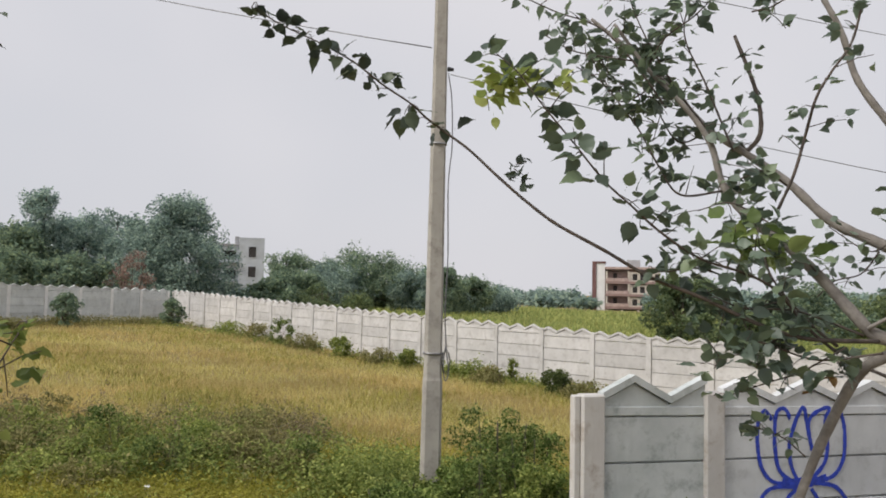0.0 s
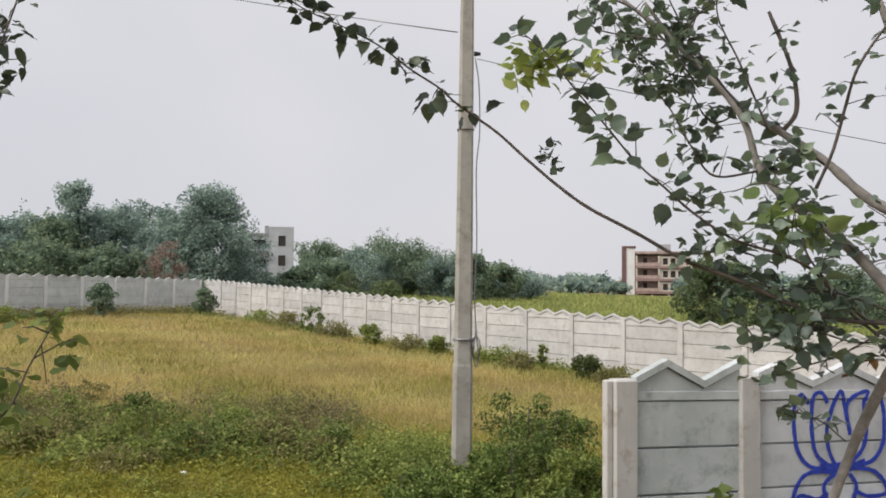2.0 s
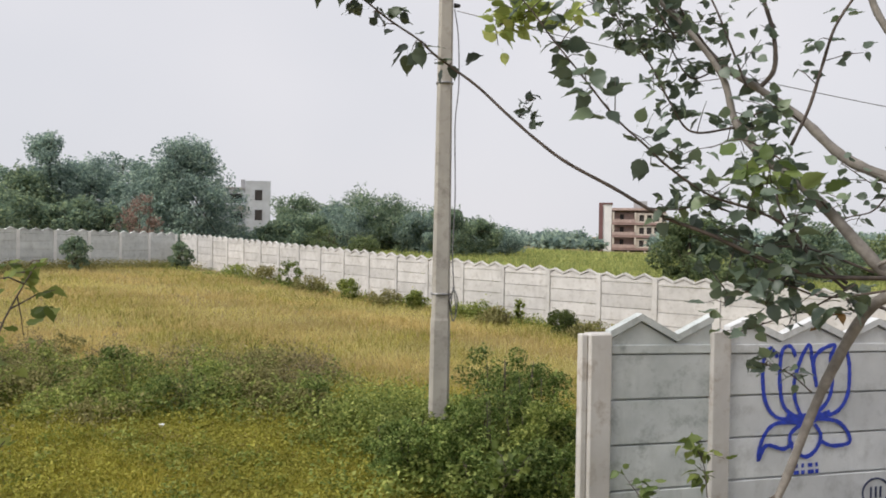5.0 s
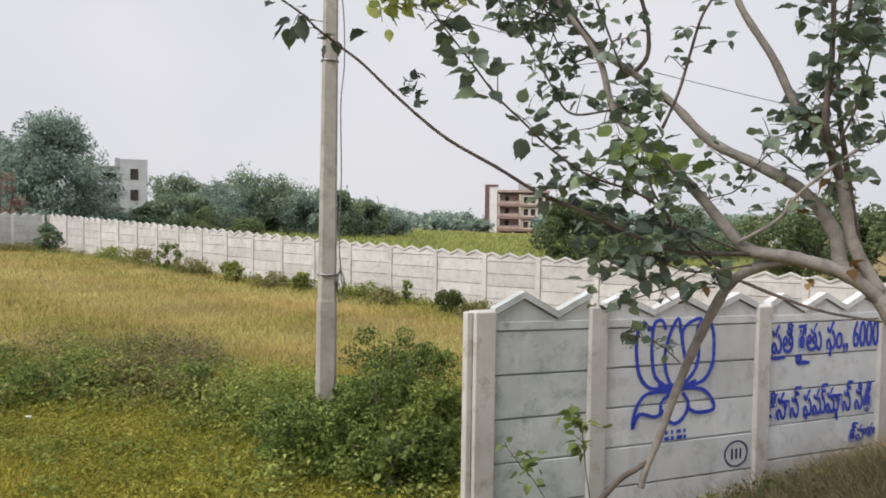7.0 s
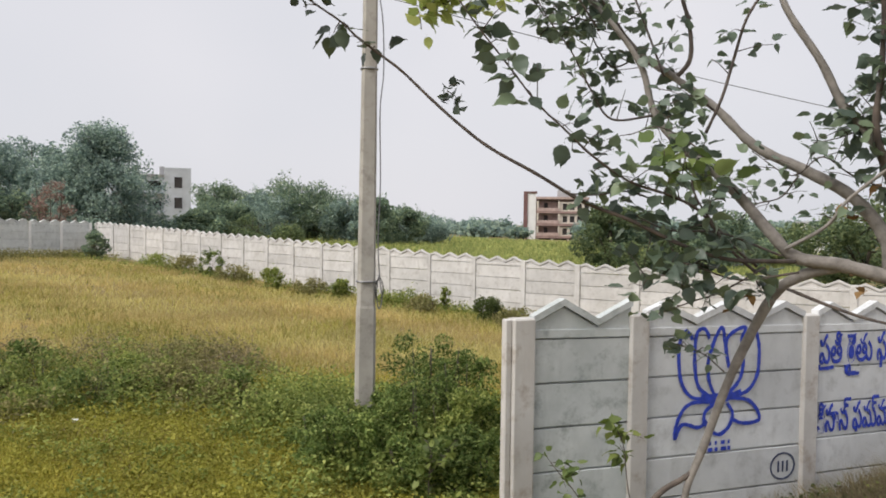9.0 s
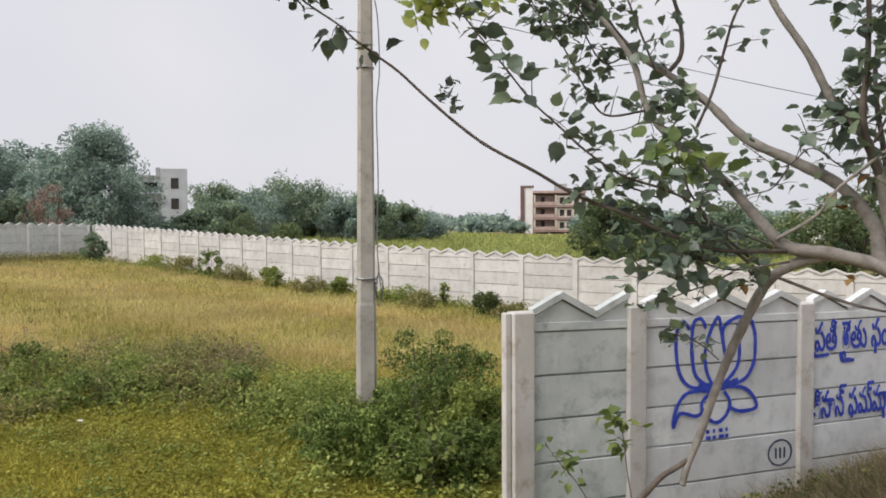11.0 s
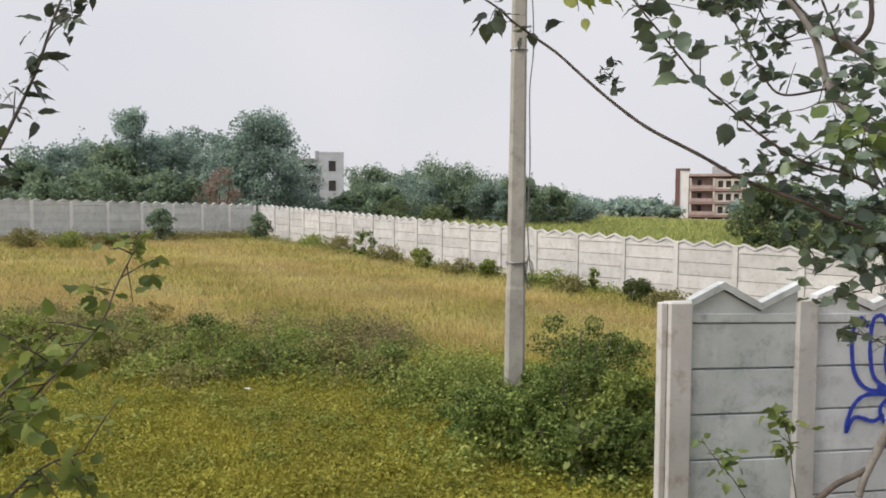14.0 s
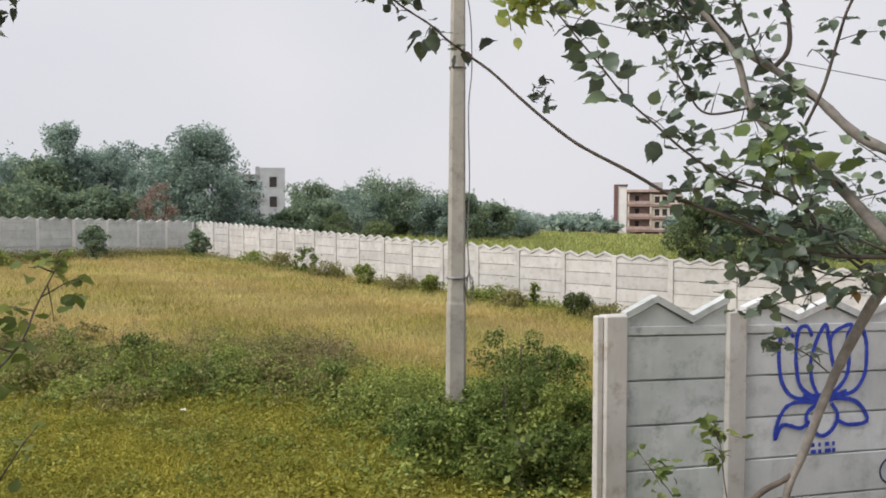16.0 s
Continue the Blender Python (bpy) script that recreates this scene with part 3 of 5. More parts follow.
def grey_building():
    x, y, z = (-31.96, 128.06, 11.16)
    top = z
    h = tagged(empty("grey_building", facing(x, y, top - 11.6)), "unfinished grey plastered three-storey building behind trees", "building")
    holes = [(-2.55, -1.35, z0, z0 + 1.75) for z0 in (2.0, 5.05, 8.35)]
    part("wall", holed_wall(-4.1, 0, 0, 11.6, 0, 0.25, holes), PLASTER_WHITE, h)
    part("side_wall", boxed(-0.25, 0, 0.25, 8, 0, 11.6), PLASTER_WHITE, h)
    part("side_wall", boxed(-4.1, -3.85, 0.25, 8, 0, 11.6), PLASTER_WHITE, h)
    part("roof", boxed(-4.0, -0.1, 0.1, 8, 11.3, 11.5), PLASTER_SHADE, h)
    for q in holes:
        opening(h, *q, 0.0, 0.5, PLASTER_WHITE)
    # the lower wing with open bays
    bays = [(-6.7, -4.6, z0, z0 + 1.5) for z0 in (1.5, 4.7, 7.9)] + [(-10.6, -8.4, z0, z0 + 1.5) for z0 in (1.5, 4.7, 7.9)]
    part("wing_wall", holed_wall(-12, -4.1, 0, 10.3, 0.6, 0.85, bays), PLASTER_WHITE, h)
    part("wing_roof", boxed(-12, -4.1, 0.3, 8, 10.3, 10.5), PLASTER_SHADE, h)
    for q in bays:
        part("open_bay", boxed(q[0], q[1], 2.2, 2.4, q[2] - 0.4, q[3] + 0.4), HOLE, h, "dark sheet for the shade inside an open bay")
    for z0 in (0.9, 4.1, 7.3):
        part("balcony_slab", boxed(-12, -4.15, -0.7, 0.6, z0, z0 + 0.18), PLASTER_SHADE, h)
    part("roof_tank", boxed(-4.9, -4.2, 2, 3, 10.5, 11.9, 0.05), PLASTER_SHADE, h)
    return h


FLOOR_BAND = plain("brown_pink_paint", (0.30, 0.205, 0.185), 0.85, 0, 0.2, 0.6)


def red_building():
    x, y, z = (32.50, 183.11, 10.67)
    h = tagged(empty("red_building", facing(x, y, z - 13.6)), "four-storey maroon and cream apartment block with balconies", "building")
    part("fin_wall", boxed(0, 0.95, -0.6, 7, 0, 13.6), MAROON, h, "maroon end wall")
    part("white_pier", boxed(1.0, 2.95, -0.4, 7, 0, 13.2), WHITE, h, "white plastered pier")
    part("head_beam", boxed(0.95, 3.2, -0.6, 6, 13.2, 13.6), MAROON, h)
    part("core_wall", boxed(3.1, 15.5, 2.2, 9, 0, 12.4), BRICK_PINK, h)
    for i, z0 in enumerate((2.3, 5.25, 8.2, 11.6)):
        part("floor_band", boxed(3.0, 15.5, -0.9, 2.2, z0 + 0.2, z0 + 0.75), FLOOR_BAND if i < 3 else BRICK_PINK, h, "brownish pink floor band")
    for z0 in (3.05, 6.0, 8.95):
        part("balcony_parapet", boxed(3.2, 8.4, -0.95, -0.8, z0, z0 + 0.75), BRICK_PINK, h)
        part("balcony_back", boxed(3.3, 8.4, 1.2, 1.35, z0, z0 + 2.2), BRICK_PINK, h)
        part("doorway", boxed(4.9, 5.8, 1.05, 1.2, z0, z0 + 2.0), HOLE, h)
        for xq in (3.15, 8.2):
            part("column", boxed(xq, xq + 0.4, -0.85, -0.4, z0 - 0.3, z0 + 2.4), CREAM, h)
        part("front_wall", holed_wall(8.6, 15.5, z0, z0 + 2.2, -0.5, -0.25, [(9.3 + 1.7 * k, 10.4 + 1.7 * k, z0 + 0.3, z0 + 1.8) for k in range(4)]), CREAM, h)
        for k in range(4):
            part("window", boxed(9.3 + 1.7 * k, 10.4 + 1.7 * k, -0.15, 0.1, z0 + 0.3, z0 + 1.8), HOLE, h, "dark block for the shade inside a window")
    for xq in (3.2, 6.6, 10.4, 13.0):
        part("ground_column", boxed(xq, xq + 0.5, -0.8, -0.3, 0, 2.3), CREAM, h)
    # a dark sheet for the shade under the open ground floor
    part("ground_back", boxed(3.1, 15.5, 2.0, 2.2, 0, 2.3), HOLE, h)
    part("stair_head", boxed(8.2, 11.2, 2, 6, 12.4, 14.1), PLASTER_SHADE, h)
    return h


grey_building()
red_building()
h = tagged(empty("small_house", facing(*((59.35, 104.30, -0.50))[:2], 0.0)), "small white house half hidden by trees", "house")
part("wall", holed_wall(-1.5, 3.5, -3, 3.4, 0, 0.3, [(-0.4, 0.6, 0.9, 2.1), (1.6, 2.6, 0.9, 2.1)]), WHITE, h)
part("body", boxed(-1.5, 3.5, 0.6, 5, -3, 3.3), WHITE, h)
part("roof", boxed(-1.9, 3.9, -0.5, 5.4, 3.4, 3.65), PLASTER_SHADE, h)


def pylon(x, y, tall):
    p = tagged(empty("steel_pylon", pose(x, y, float(field(x, y)) - 0.3)), "thin steel power line mast with cross-arms, far off", "pylon")
    for a, b in ((-0.3, -0.3), (0.3, -0.3)):
        part("leg", tube(bmesh.new(), [Vector((a, b, 0)), Vector((a * 0.4, b * 0.4, tall))], 0.07, 0.05, 5), STEEL, p)
    for z in (0.62, 0.80, 0.97):
        part("cross_arm", boxed(-1.6, 1.6, -0.06, 0.06, tall * z, tall * z + 0.12), STEEL, p)
    bm = bmesh.new()
    for k in range(8):
        s = 1 if k % 2 else -1
        tube(bm, [Vector((-0.28 * s * (1 - k / 14), -0.2, tall * k / 8)), Vector((0.28 * s * (1 - k / 14), -0.2, tall * (k + 1) / 8))], 0.03, 0.03, 4)
    part("lattice", bm, STEEL, p)
    return p


pylon(*((-37.34, 49.50, 5.88))[:2], 6.6)


# ---- trees and shrubs ----
def plant(name, label, category, at, high, wide, leaf, count, mat, seed, trunk=0.18, clumps=26, low=0.15, group="", bark_mat=None, stems=1, taper=False, lump=1.0):
    """A tree or shrub: tapered stems with limbs that reach into clumps, and a crown of many small leaves with gaps and a ragged outline."""
    rng, rnd = np.random.default_rng(seed), random.Random(seed)
    x, y = at[0], at[1]
    t = tagged(empty(name, pose(x, y, float(field(x, y)) - 0.05)), label, category, group)
    cs = []
    while len(cs) < clumps:
        a, r = rnd.uniform(0, 6.2832), math.sqrt(rnd.random())
        z = rnd.uniform(low, 1.0)
        u = (z - low) / (1 - low)
        env = math.sqrt(max(0.0, 1 - ((u - 0.38) / (0.42 if u < 0.38 else 0.66)) ** 2)) + 0.08
        if taper:
            env = max(0.16, 1.0 - u ** 2.2) ** 0.75
        r *= env * rnd.uniform(0.75, 1.12)
        cs.append(Vector((math.cos(a) * r * wide / 2, math.sin(a) * r * wide / 2, z * high * rnd.uniform(0.86, 0.93))))
    for s in range(stems):
        bm = bmesh.new()
        lean = Vector((rnd.uniform(-1, 1), rnd.uniform(-1, 1), 0)) * wide * 0.06 * (1 + stems)
        axis = spline([Vector((0, 0, -0.2)), Vector((0, 0, high * 0.2)) + lean * 0.3, Vector((0, 0, high * 0.5)) + lean * 0.8, Vector((0, 0, high * 0.86)) + lean], 4)
        tube(bm, axis, trunk, trunk * 0.2, 7, 0.08, seed)
        part("trunk" if stems == 1 else "stem", bm, bark_mat or BARK_FAR, t)
        if s == 0:
            for c in cs[:9]:
                k = rnd.choice(axis[2: -2])
                mid = k.lerp(c, 0.5) + Vector((0, 0, high * 0.03))
                part("limb", tube(bmesh.new(), spline([k, mid, c], 3), trunk * 0.33, trunk * 0.06, 5), bark_mat or BARK_FAR, t)
    per = count // clumps
    pts = []
    for c in cs:
        r = wide * rnd.uniform(0.09, 0.16) * lump
        d = rng.normal(0, 1, (per, 3))
        d /= np.linalg.norm(d, axis=1, keepdims=True)
        q = d * (r * (0.45 + 0.62 * rng.random(per) ** 0.45))[:, None] * (1, 1, 0.85)
        pts.append(q + c)
        # sprays that break the outline
        for _ in range(1):
            a = rnd.uniform(0, 6.2832)
            v = np.array((math.cos(a), math.sin(a), rnd.uniform(0.1, 1.0))) * r * rnd.uniform(0.8, 1.1)
            m = max(4, per // 16)
            if rnd.random() < 0.35:
                v = np.array((math.cos(a) * 0.5, math.sin(a) * 0.5, 1.0)) * r * rnd.uniform(1.15, 1.6)
            pts.append(np.array(c) + v * rng.uniform(0.5, 1, (m, 1)) + rng.normal(0, leaf * 0.6, (m, 3)))
    pts = np.concatenate(pts)
    pts[:, 2] = np.maximum(pts[:, 2], 0.02)
    ob = new("crown", leaf_mesh("crown", pts, leaf, mat, rng))
    ob.parent = t
    return t


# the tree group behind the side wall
plant("tree", "slender dark green tree, blued and lightened for haze, rising over the wall", "tree", (-29.70, 54.42, 2.59), 9.2, 5.0, 0.22, 14000, LEAF_HAZED, 111, 0.16, 120, 0.2, "trees behind the wall", None, 1, True)
plant("tree", "broad dark green tree behind the concrete wall", "tree", (-20.45, 56.36, 2.05), 8.7, 10.0, 0.22, 36000, LEAF_HAZED, 12, 0.24, 200, 0.04, "trees behind the wall", None, 1, True, 0.72)
plant("tree", "dense dark green tree behind the concrete wall", "tree", (-23.62, 58.40, 2.05), 7.0, 7.0, 0.30, 9000, LEAF_HAZED, 13, 0.2, 60, 0.06, "trees behind the wall")
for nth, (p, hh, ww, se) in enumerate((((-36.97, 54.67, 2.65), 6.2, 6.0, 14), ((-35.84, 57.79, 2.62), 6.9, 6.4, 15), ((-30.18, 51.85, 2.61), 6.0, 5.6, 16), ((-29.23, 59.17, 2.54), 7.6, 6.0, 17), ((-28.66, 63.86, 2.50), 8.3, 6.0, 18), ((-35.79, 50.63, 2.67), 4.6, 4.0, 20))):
    plant("tree", "dark green tree in a thicket behind the wall", "tree", p, hh * 0.97, ww, 0.25, 10000, (LEAF_HAZED, LEAF_HAZED_MID)[nth % 3 == 2], se, 0.16, 70, 0.06, "trees behind the wall")
for p, hh, ww, se in (((-24.88, 43.37, 2.62), 3.3, 4.6, 21), ((-22.60, 44.60, 2.59), 3.4, 4.2, 22), ((-21.40, 45.18, 2.58), 3.2, 3.6, 23), ((-26.42, 40.07, 2.66), 3.0, 4.6, 24), ((-28.15, 36.39, 2.71), 2.2, 4.0, 26), ((-29.71, 35.13, 2.73), 2.6, 5.0, 27), ((-22.58, 44.60, 2.56), 3.3, 4.5, 28)):
    plant("bush", "light green thicket showing over the concrete wall", "bush", p, hh + 0.3, ww, 0.24, 3500, LEAF_HAZED_MID, se, 0.06, 20, 0.1, "thicket behind the wall", None, 3)
plant("bush", "reddish brown dried shrub behind the wall", "bush", (-18.77, 44.17, 2.39), 4.2, 2.9, 0.16, 1500, LEAF_RED, 31, 0.05, 20, 0.15, "", BARK_FAR, 4)

# trees behind the far wall, towards the buildings
MIDDLE = (((-17.15, 59.57, 1.52), 2.0, 3.0, 41), ((-15.16, 60.10, 1.50), 2.3, 3.6, 42), ((-18.0, 84.0, 1.02), 7.0, 5.6, 43), ((-14.6, 86.51, 0.92), 6.4, 6.0, 44), ((-11.96, 77.06, 1.10), 6.6, 6.4, 45), ((-9.36, 79.43, 1.02), 7.2, 8.0, 46), ((-6.00, 77.75, 1.04), 6.4, 7.4, 47), ((-3.36, 75.90, 1.06), 6.4, 5.6, 48), ((-1.13, 73.97, 1.08), 5.6, 4.4, 49), ((1.40, 81.96, 0.89), 5.0, 5.6, 50), ((4.10, 89.88, 0.69), 4.2, 6.5, 51), ((-13.22, 64.64, 1.38), 3.9, 5.2, 52), ((-13.95, 58.34, 1.53), 3.5, 3.6, 53))
for i, (p, hh, ww, se) in enumerate(MIDDLE):
    plant("tree", "round dark green tree in the belt beyond the far wall", "tree", p, hh * (0.76, 0.90, 0.83)[se % 3], ww, 0.24, 11000, (LEAF_HAZED_MID, LEAF_HAZED, LEAF_HAZED_MID)[i % 3], se, 0.16, 60, 0.05, "trees beyond the far wall", None, 1, False, 1.1)
for p, hh, ww, se in (((-10.51, 59.05, 1.48), 2.5, 4.0, 55), ((-7.85, 57.45, 1.50), 2.4, 3.6, 56)):
    plant("bush", "olive green mounded shrub beyond the far wall", "bush", p, hh, ww, 0.16, 3000, LEAF_OLIVE, se, 0.05, 18, 0.1, "", None, 3)
RIGHT = (((14.13, 47.96, 1.17), 5.4, 4.6, 61), ((15.4, 49.50, 1.14), 5.2, 4.6, 62), ((16.09, 43.10, 1.03), 2.6, 4.0, 63), ((26.99, 58.03, 0.95), 5.2, 6.0, 64), ((24.86, 38.70, 1.60), 6.2, 6.4, 65), ((25.75, 42.86, 1.13), 5.0, 4.4, 66), ((25.69, 35.72, 1.43), 5.0, 5.0, 67), ((23.27, 55.30, 1.01), 3.6, 6.0, 68), ((32.59, 61.95, 0.87), 4.2, 6.0, 69))
for i, (p, hh, ww, se) in enumerate(RIGHT):
    plant("tree", "dark olive tree close behind the far wall", "tree", p, hh * 0.85, ww, 0.24, 6500, (LEAF_OLIVE, LEAF_HAZED_MID)[i % 2], se, 0.16, 30, 0.06, "trees near the red building")


def far_woods():
    """Distant tree line along the horizon."""
    rng, rnd = np.random.default_rng(5), random.Random(5)
    pts = []
    for i in range(330):
        a = rnd.uniform(-0.62, 0.75)
        d = rnd.uniform(215, 400) if i < 230 else rnd.uniform(150, 210)
        hh = rnd.uniform(2.6, 5.6) * d / 300 + 0.6
        ww = rnd.uniform(6, 13) * d / 300
        m = 420
        v = rng.normal(0, 1, (m, 3))
        v /= np.linalg.norm(v, axis=1, keepdims=True)
        v = v * rng.uniform(0.5, 1.05, (m, 1)) * (ww / 2, ww / 2, hh / 2) * (1 + 0.25 * rng.normal(0, 1, (m, 1)))
        pts.append(v + (math.sin(a) * d, math.cos(a) * d, hh / 2 - 0.6))
    me = leaf_mesh("far_woods", np.concatenate(pts), 1.5, LEAF_HAZED, rng)
    return tagged(new("far_woods", me), "dark distant line of trees on the horizon", "woods", "", "stuff")


far_woods()

# shrubs inside the field
plant("bush", "dark upright shrub in the corner of the walls", "bush", (-14.70, 39.97, 1.08), 1.6, 1.2, 0.13, 2300, LEAF_HAZED_MID, 71, 0.05, 44, 0.05, "shrubs along the wall", None, 3)
plant("bush", "dark shrub growing against the concrete wall", "bush", (-17.89, 35.21, 1.30), 1.7, 1.3, 0.13, 2300, LEAF_HAZED_MID, 72, 0.05, 40, 0.05, "shrubs along the wall", None, 3)
plant("bush", "small dark round shrub before the far wall", "bush", (2.98, 21.97, 0.40), 0.80, 0.95, 0.060, 4200, LEAF_WALL, 73, 0.03, 40, 0.05, "shrubs along the wall", None, 3)
ALONG = (((-7.21, 32.19, 0.97), 1.25, 1.0, 74), ((-8.79, 33.86, 0.75), 0.8, 1.6, 75), ((-4.21, 28.67, 0.62), 0.85, 1.0, 76), ((-2.75, 27.34, 0.61), 0.6, 1.3, 77), ((-1.59, 26.43, 0.59), 0.7, 0.8, 78), ((1.21, 23.44, 0.23), 0.5, 1.4, 79), ((1.79, 23.50, 0.40), 0.85, 0.35, 80), ((-20.04, 28.08, 1.57), 1.0, 1.2, 81), ((-18.68, 29.00, 1.47), 0.8, 1.3, 82), ((-6.03, 30.39, 0.72), 0.6, 1.6, 83), ((0.39, 24.47, 0.39), 0.55, 1.6, 84), ((3.67, 21.15, 0.19), 0.45, 1.4, 85), ((-10.32, 35.52, 0.93), 0.7, 1.5, 86), ((-17.91, 30.65, 1.32), 0.7, 1.4, 87))
for p, hh, ww, se in ALONG:
    plant("bush", "scrubby green weeds growing along the concrete wall", "bush", p, hh, ww, 0.075, 2200, LEAF_BUSH if se == 74 else (LEAF_WEED, LEAF_GREYWEED)[se % 2], se, 0.015, 34, 0.05, "shrubs along the wall", None, 2)

# bushes round the pole and the end of the near wall
BUSHES = (((-0.70, 9.30), 0.60, 1.1, 100), ((-0.36, 9.45), 0.46, 0.9, 102), ((-0.42, 8.35), 0.74, 1.05, 91), ((-0.10, 8.35), 0.55, 0.9, 92), ((-0.72, 8.75), 0.62, 0.8, 93), ((0.40, 8.82), 1.15, 1.3, 94), ((0.80, 8.60), 1.0, 1.2, 95), ((0.55, 9.92), 1.45, 1.4, 96), ((0.60, 7.61), 0.6, 0.9, 97), ((0.25, 8.10), 0.55, 0.8, 98), ((1.13, 9.16), 0.85, 1.0, 99), ((0.12, 9.35), 0.85, 0.85, 104), ((1.0, 9.7), 1.3, 1.1, 106), ((0.85, 7.9), 0.75, 0.8, 107))
for p, hh, ww, se in BUSHES:
    plant("bush", "leafy green bush at the foot of the concrete pole", "bush", p, hh, ww * 0.95, 0.042, 6500, (LEAF_BUSH, LEAF_WEED)[se % 5 == 0], se, 0.02, 38, 0.05, "bushes round the pole", BARK_TWIG, 4)


# knee-high weed clumps in a belt across the field
wr = random.Random(404)
for i in range(54):
    bx, by = wr.uniform(-9.5, -2.1), wr.gauss(11.3, 1.0)
    plant("weed_clump", "dull green clump of knee-high weeds in the field", "weeds", (bx, by - 0.04 * bx), wr.uniform(0.3, 0.62), wr.uniform(0.7, 1.3), 0.055, 1100, (LEAF_WEED, LEAF_GREYWEED, LEAF_BUSH)[(i * 5) % 3 if bx > -6.5 else i % 2], 500 + i, 0.01, 24, 0.05, "weed clumps in the field", BARK_TWIG, 2)


# ---- grass and weeds ----
def inside(x, y):
    """Within the walled field or on the bank."""
    far = (y - 26.3) + 0.93 * (x - 0.09) < -0.55
    far &= (y - 42.8) * 0.54 + (x + 15.9) * -0.84 < 14.2
    side = (x + 15.9) * 0.85 - (y - 42.8) * 0.52 > 0.5
    near = ((x - (-1.89, 10.87, 0.36)[0]) / 0.32) ** 2 + ((y - (-1.89, 10.87, 0.36)[1]) / 1.0) ** 2 > 0.55 + 0.5 * np.sin(x * 9) * np.sin(y * 5)
    near &= ~((x > 0.9) & (x < 8) & (np.abs((y - 6.168) - 0.321 * (x - 0.983)) < 0.2))
    return far & side & near


def spread(rng, n, r0, r1, a0=-0.72, a1=0.75):
    r = np.exp(rng.uniform(np.log(r0), np.log(r1), n))
    a = rng.uniform(a0, a1, n)
    x, y = np.sin(a) * r, np.cos(a) * r
    k = inside(x, y)
    return x[k], y[k], r[k]


def lumps(x, y, s, seed):
    """Smooth drifts between 0 and 1."""
    q = np.sin(x * s + seed) * np.sin(y * s * 1.3 + seed * 2.1) + 0.6 * np.sin(x * s * 2.3 + y * s * 1.7 + seed * 3) + 0.4 * np.sin(x * s * 4.1 - y * s * 3.3 + seed)
    return np.clip(0.5 + q * 0.3, 0, 1)


def blades(name, label, x, y, tall, wide, mat, rng, lean=0.35, category="grass"):
    n = len(x)
    z = field(x, y) - 0.01
    a = rng.uniform(0, 2 * np.pi, n)
    c = np.stack([x, y, z], 1)
    s = np.stack([np.cos(a), np.sin(a), 0 * a], 1) * (wide * 0.5)[:, None]
    d = np.stack([rng.normal(0, lean, n), rng.normal(0, lean, n), np.ones(n)], 1) * tall[:, None]
    mid = c + d * (0.5, 0.5, 0.6)
    tip = c + d * (1.25, 1.25, 0.95)
    v = np.stack([c - s, c + s, mid + s * 0.8, tip, mid - s * 0.8], 1).reshape(-1, 3)
    i = np.arange(n)[:, None] * 5
    f = np.concatenate([i + (0, 1, 2), i + (0, 2, 4), i + (4, 2, 3)])
    return tagged(new(name, mesh_np(name, v, f, mat, 3)), label, category, "", "stuff")


def heap(x, y):
    return np.exp(-(((x - 6.5) / 2.2) ** 2 + ((y - 6.2) / 1.3) ** 2))


def dryness(x, y):
    """1 where the grass is dry, 0 where it is green."""
    edge = 13.4 + 0.10 * x + 1.6 * (lumps(x, y, 0.55, 1.0) - 0.5)
    return np.clip((y - edge) / 2.5 + 0.5, 0, 1)


rng = np.random.default_rng(21)
x, y, r = spread(rng, 430000, 8.5, 58)
k = rng.random(len(x)) < dryness(x, y) * (0.55 + 0.45 * lumps(x, y, 0.5, 4.0))
x, y, r = x[k], y[k], r[k]
pale = rng.random(len(x)) < np.clip(lumps(x, y * 1.8, 0.33, 5.2) * 2.2 - 0.6, 0.03, 0.97)
xp, yp, rp = x[pale], y[pale], r[pale]
blades("pale_grass", "paler yellow drifts of dry grass in the field", xp, yp, rng.uniform(0.06, 0.22, len(xp)), np.maximum(0.004, 0.0008 * rp), GRASS_PALE, rng, 0.5)
x, y, r = x[~pale], y[~pale], r[~pale]
blades("dry_grass", "tall dry yellow grass covering the fallow field", x, y, rng.uniform(0.07, 0.27, len(x)) * (0.6 + 0.7 * lumps(x, y, 0.8, 2.0)), np.maximum(0.004, 0.0008 * r), GRASS_DRY, rng, 0.5)
x, y, r = spread(rng, 260000, 4.6, 30)
k = rng.random(len(x)) < (1.05 - dryness(x, y)) * (0.5 + 0.5 * lumps(x, y, 0.9, 7.0)) * (1 - np.clip(heap(x, y) * 4, 0, 0.85))
x, y, r = x[k], y[k], r[k]
blades("green_grass", "short yellow-green grass in front of the field", x, y, rng.uniform(0.06, 0.18, len(x)) * (0.6 + 0.8 * lumps(x, y, 1.1, 5.0)), np.maximum(0.004, 0.0009 * r), GRASS_GREEN, rng)


x, y, r = spread(rng, 150000, 10.5, 50)
k = rng.random(len(x)) < 0.9 * np.clip(lumps(x, y, 0.45, 6.6) * 2.6 - 1.15, 0, 1) + 0.04
x, y, r = x[k], y[k], r[k]
blades("green_tufts", "greener tufts scattered through the dry grass", x, y, rng.uniform(0.07, 0.26, len(x)), np.maximum(0.005, 0.0010 * r), leafy("green_tuft", (0.12, 0.13, 0.03), (0.22, 0.21, 0.05), (0.34, 0.31, 0.09), 0.5), rng, 0.45)


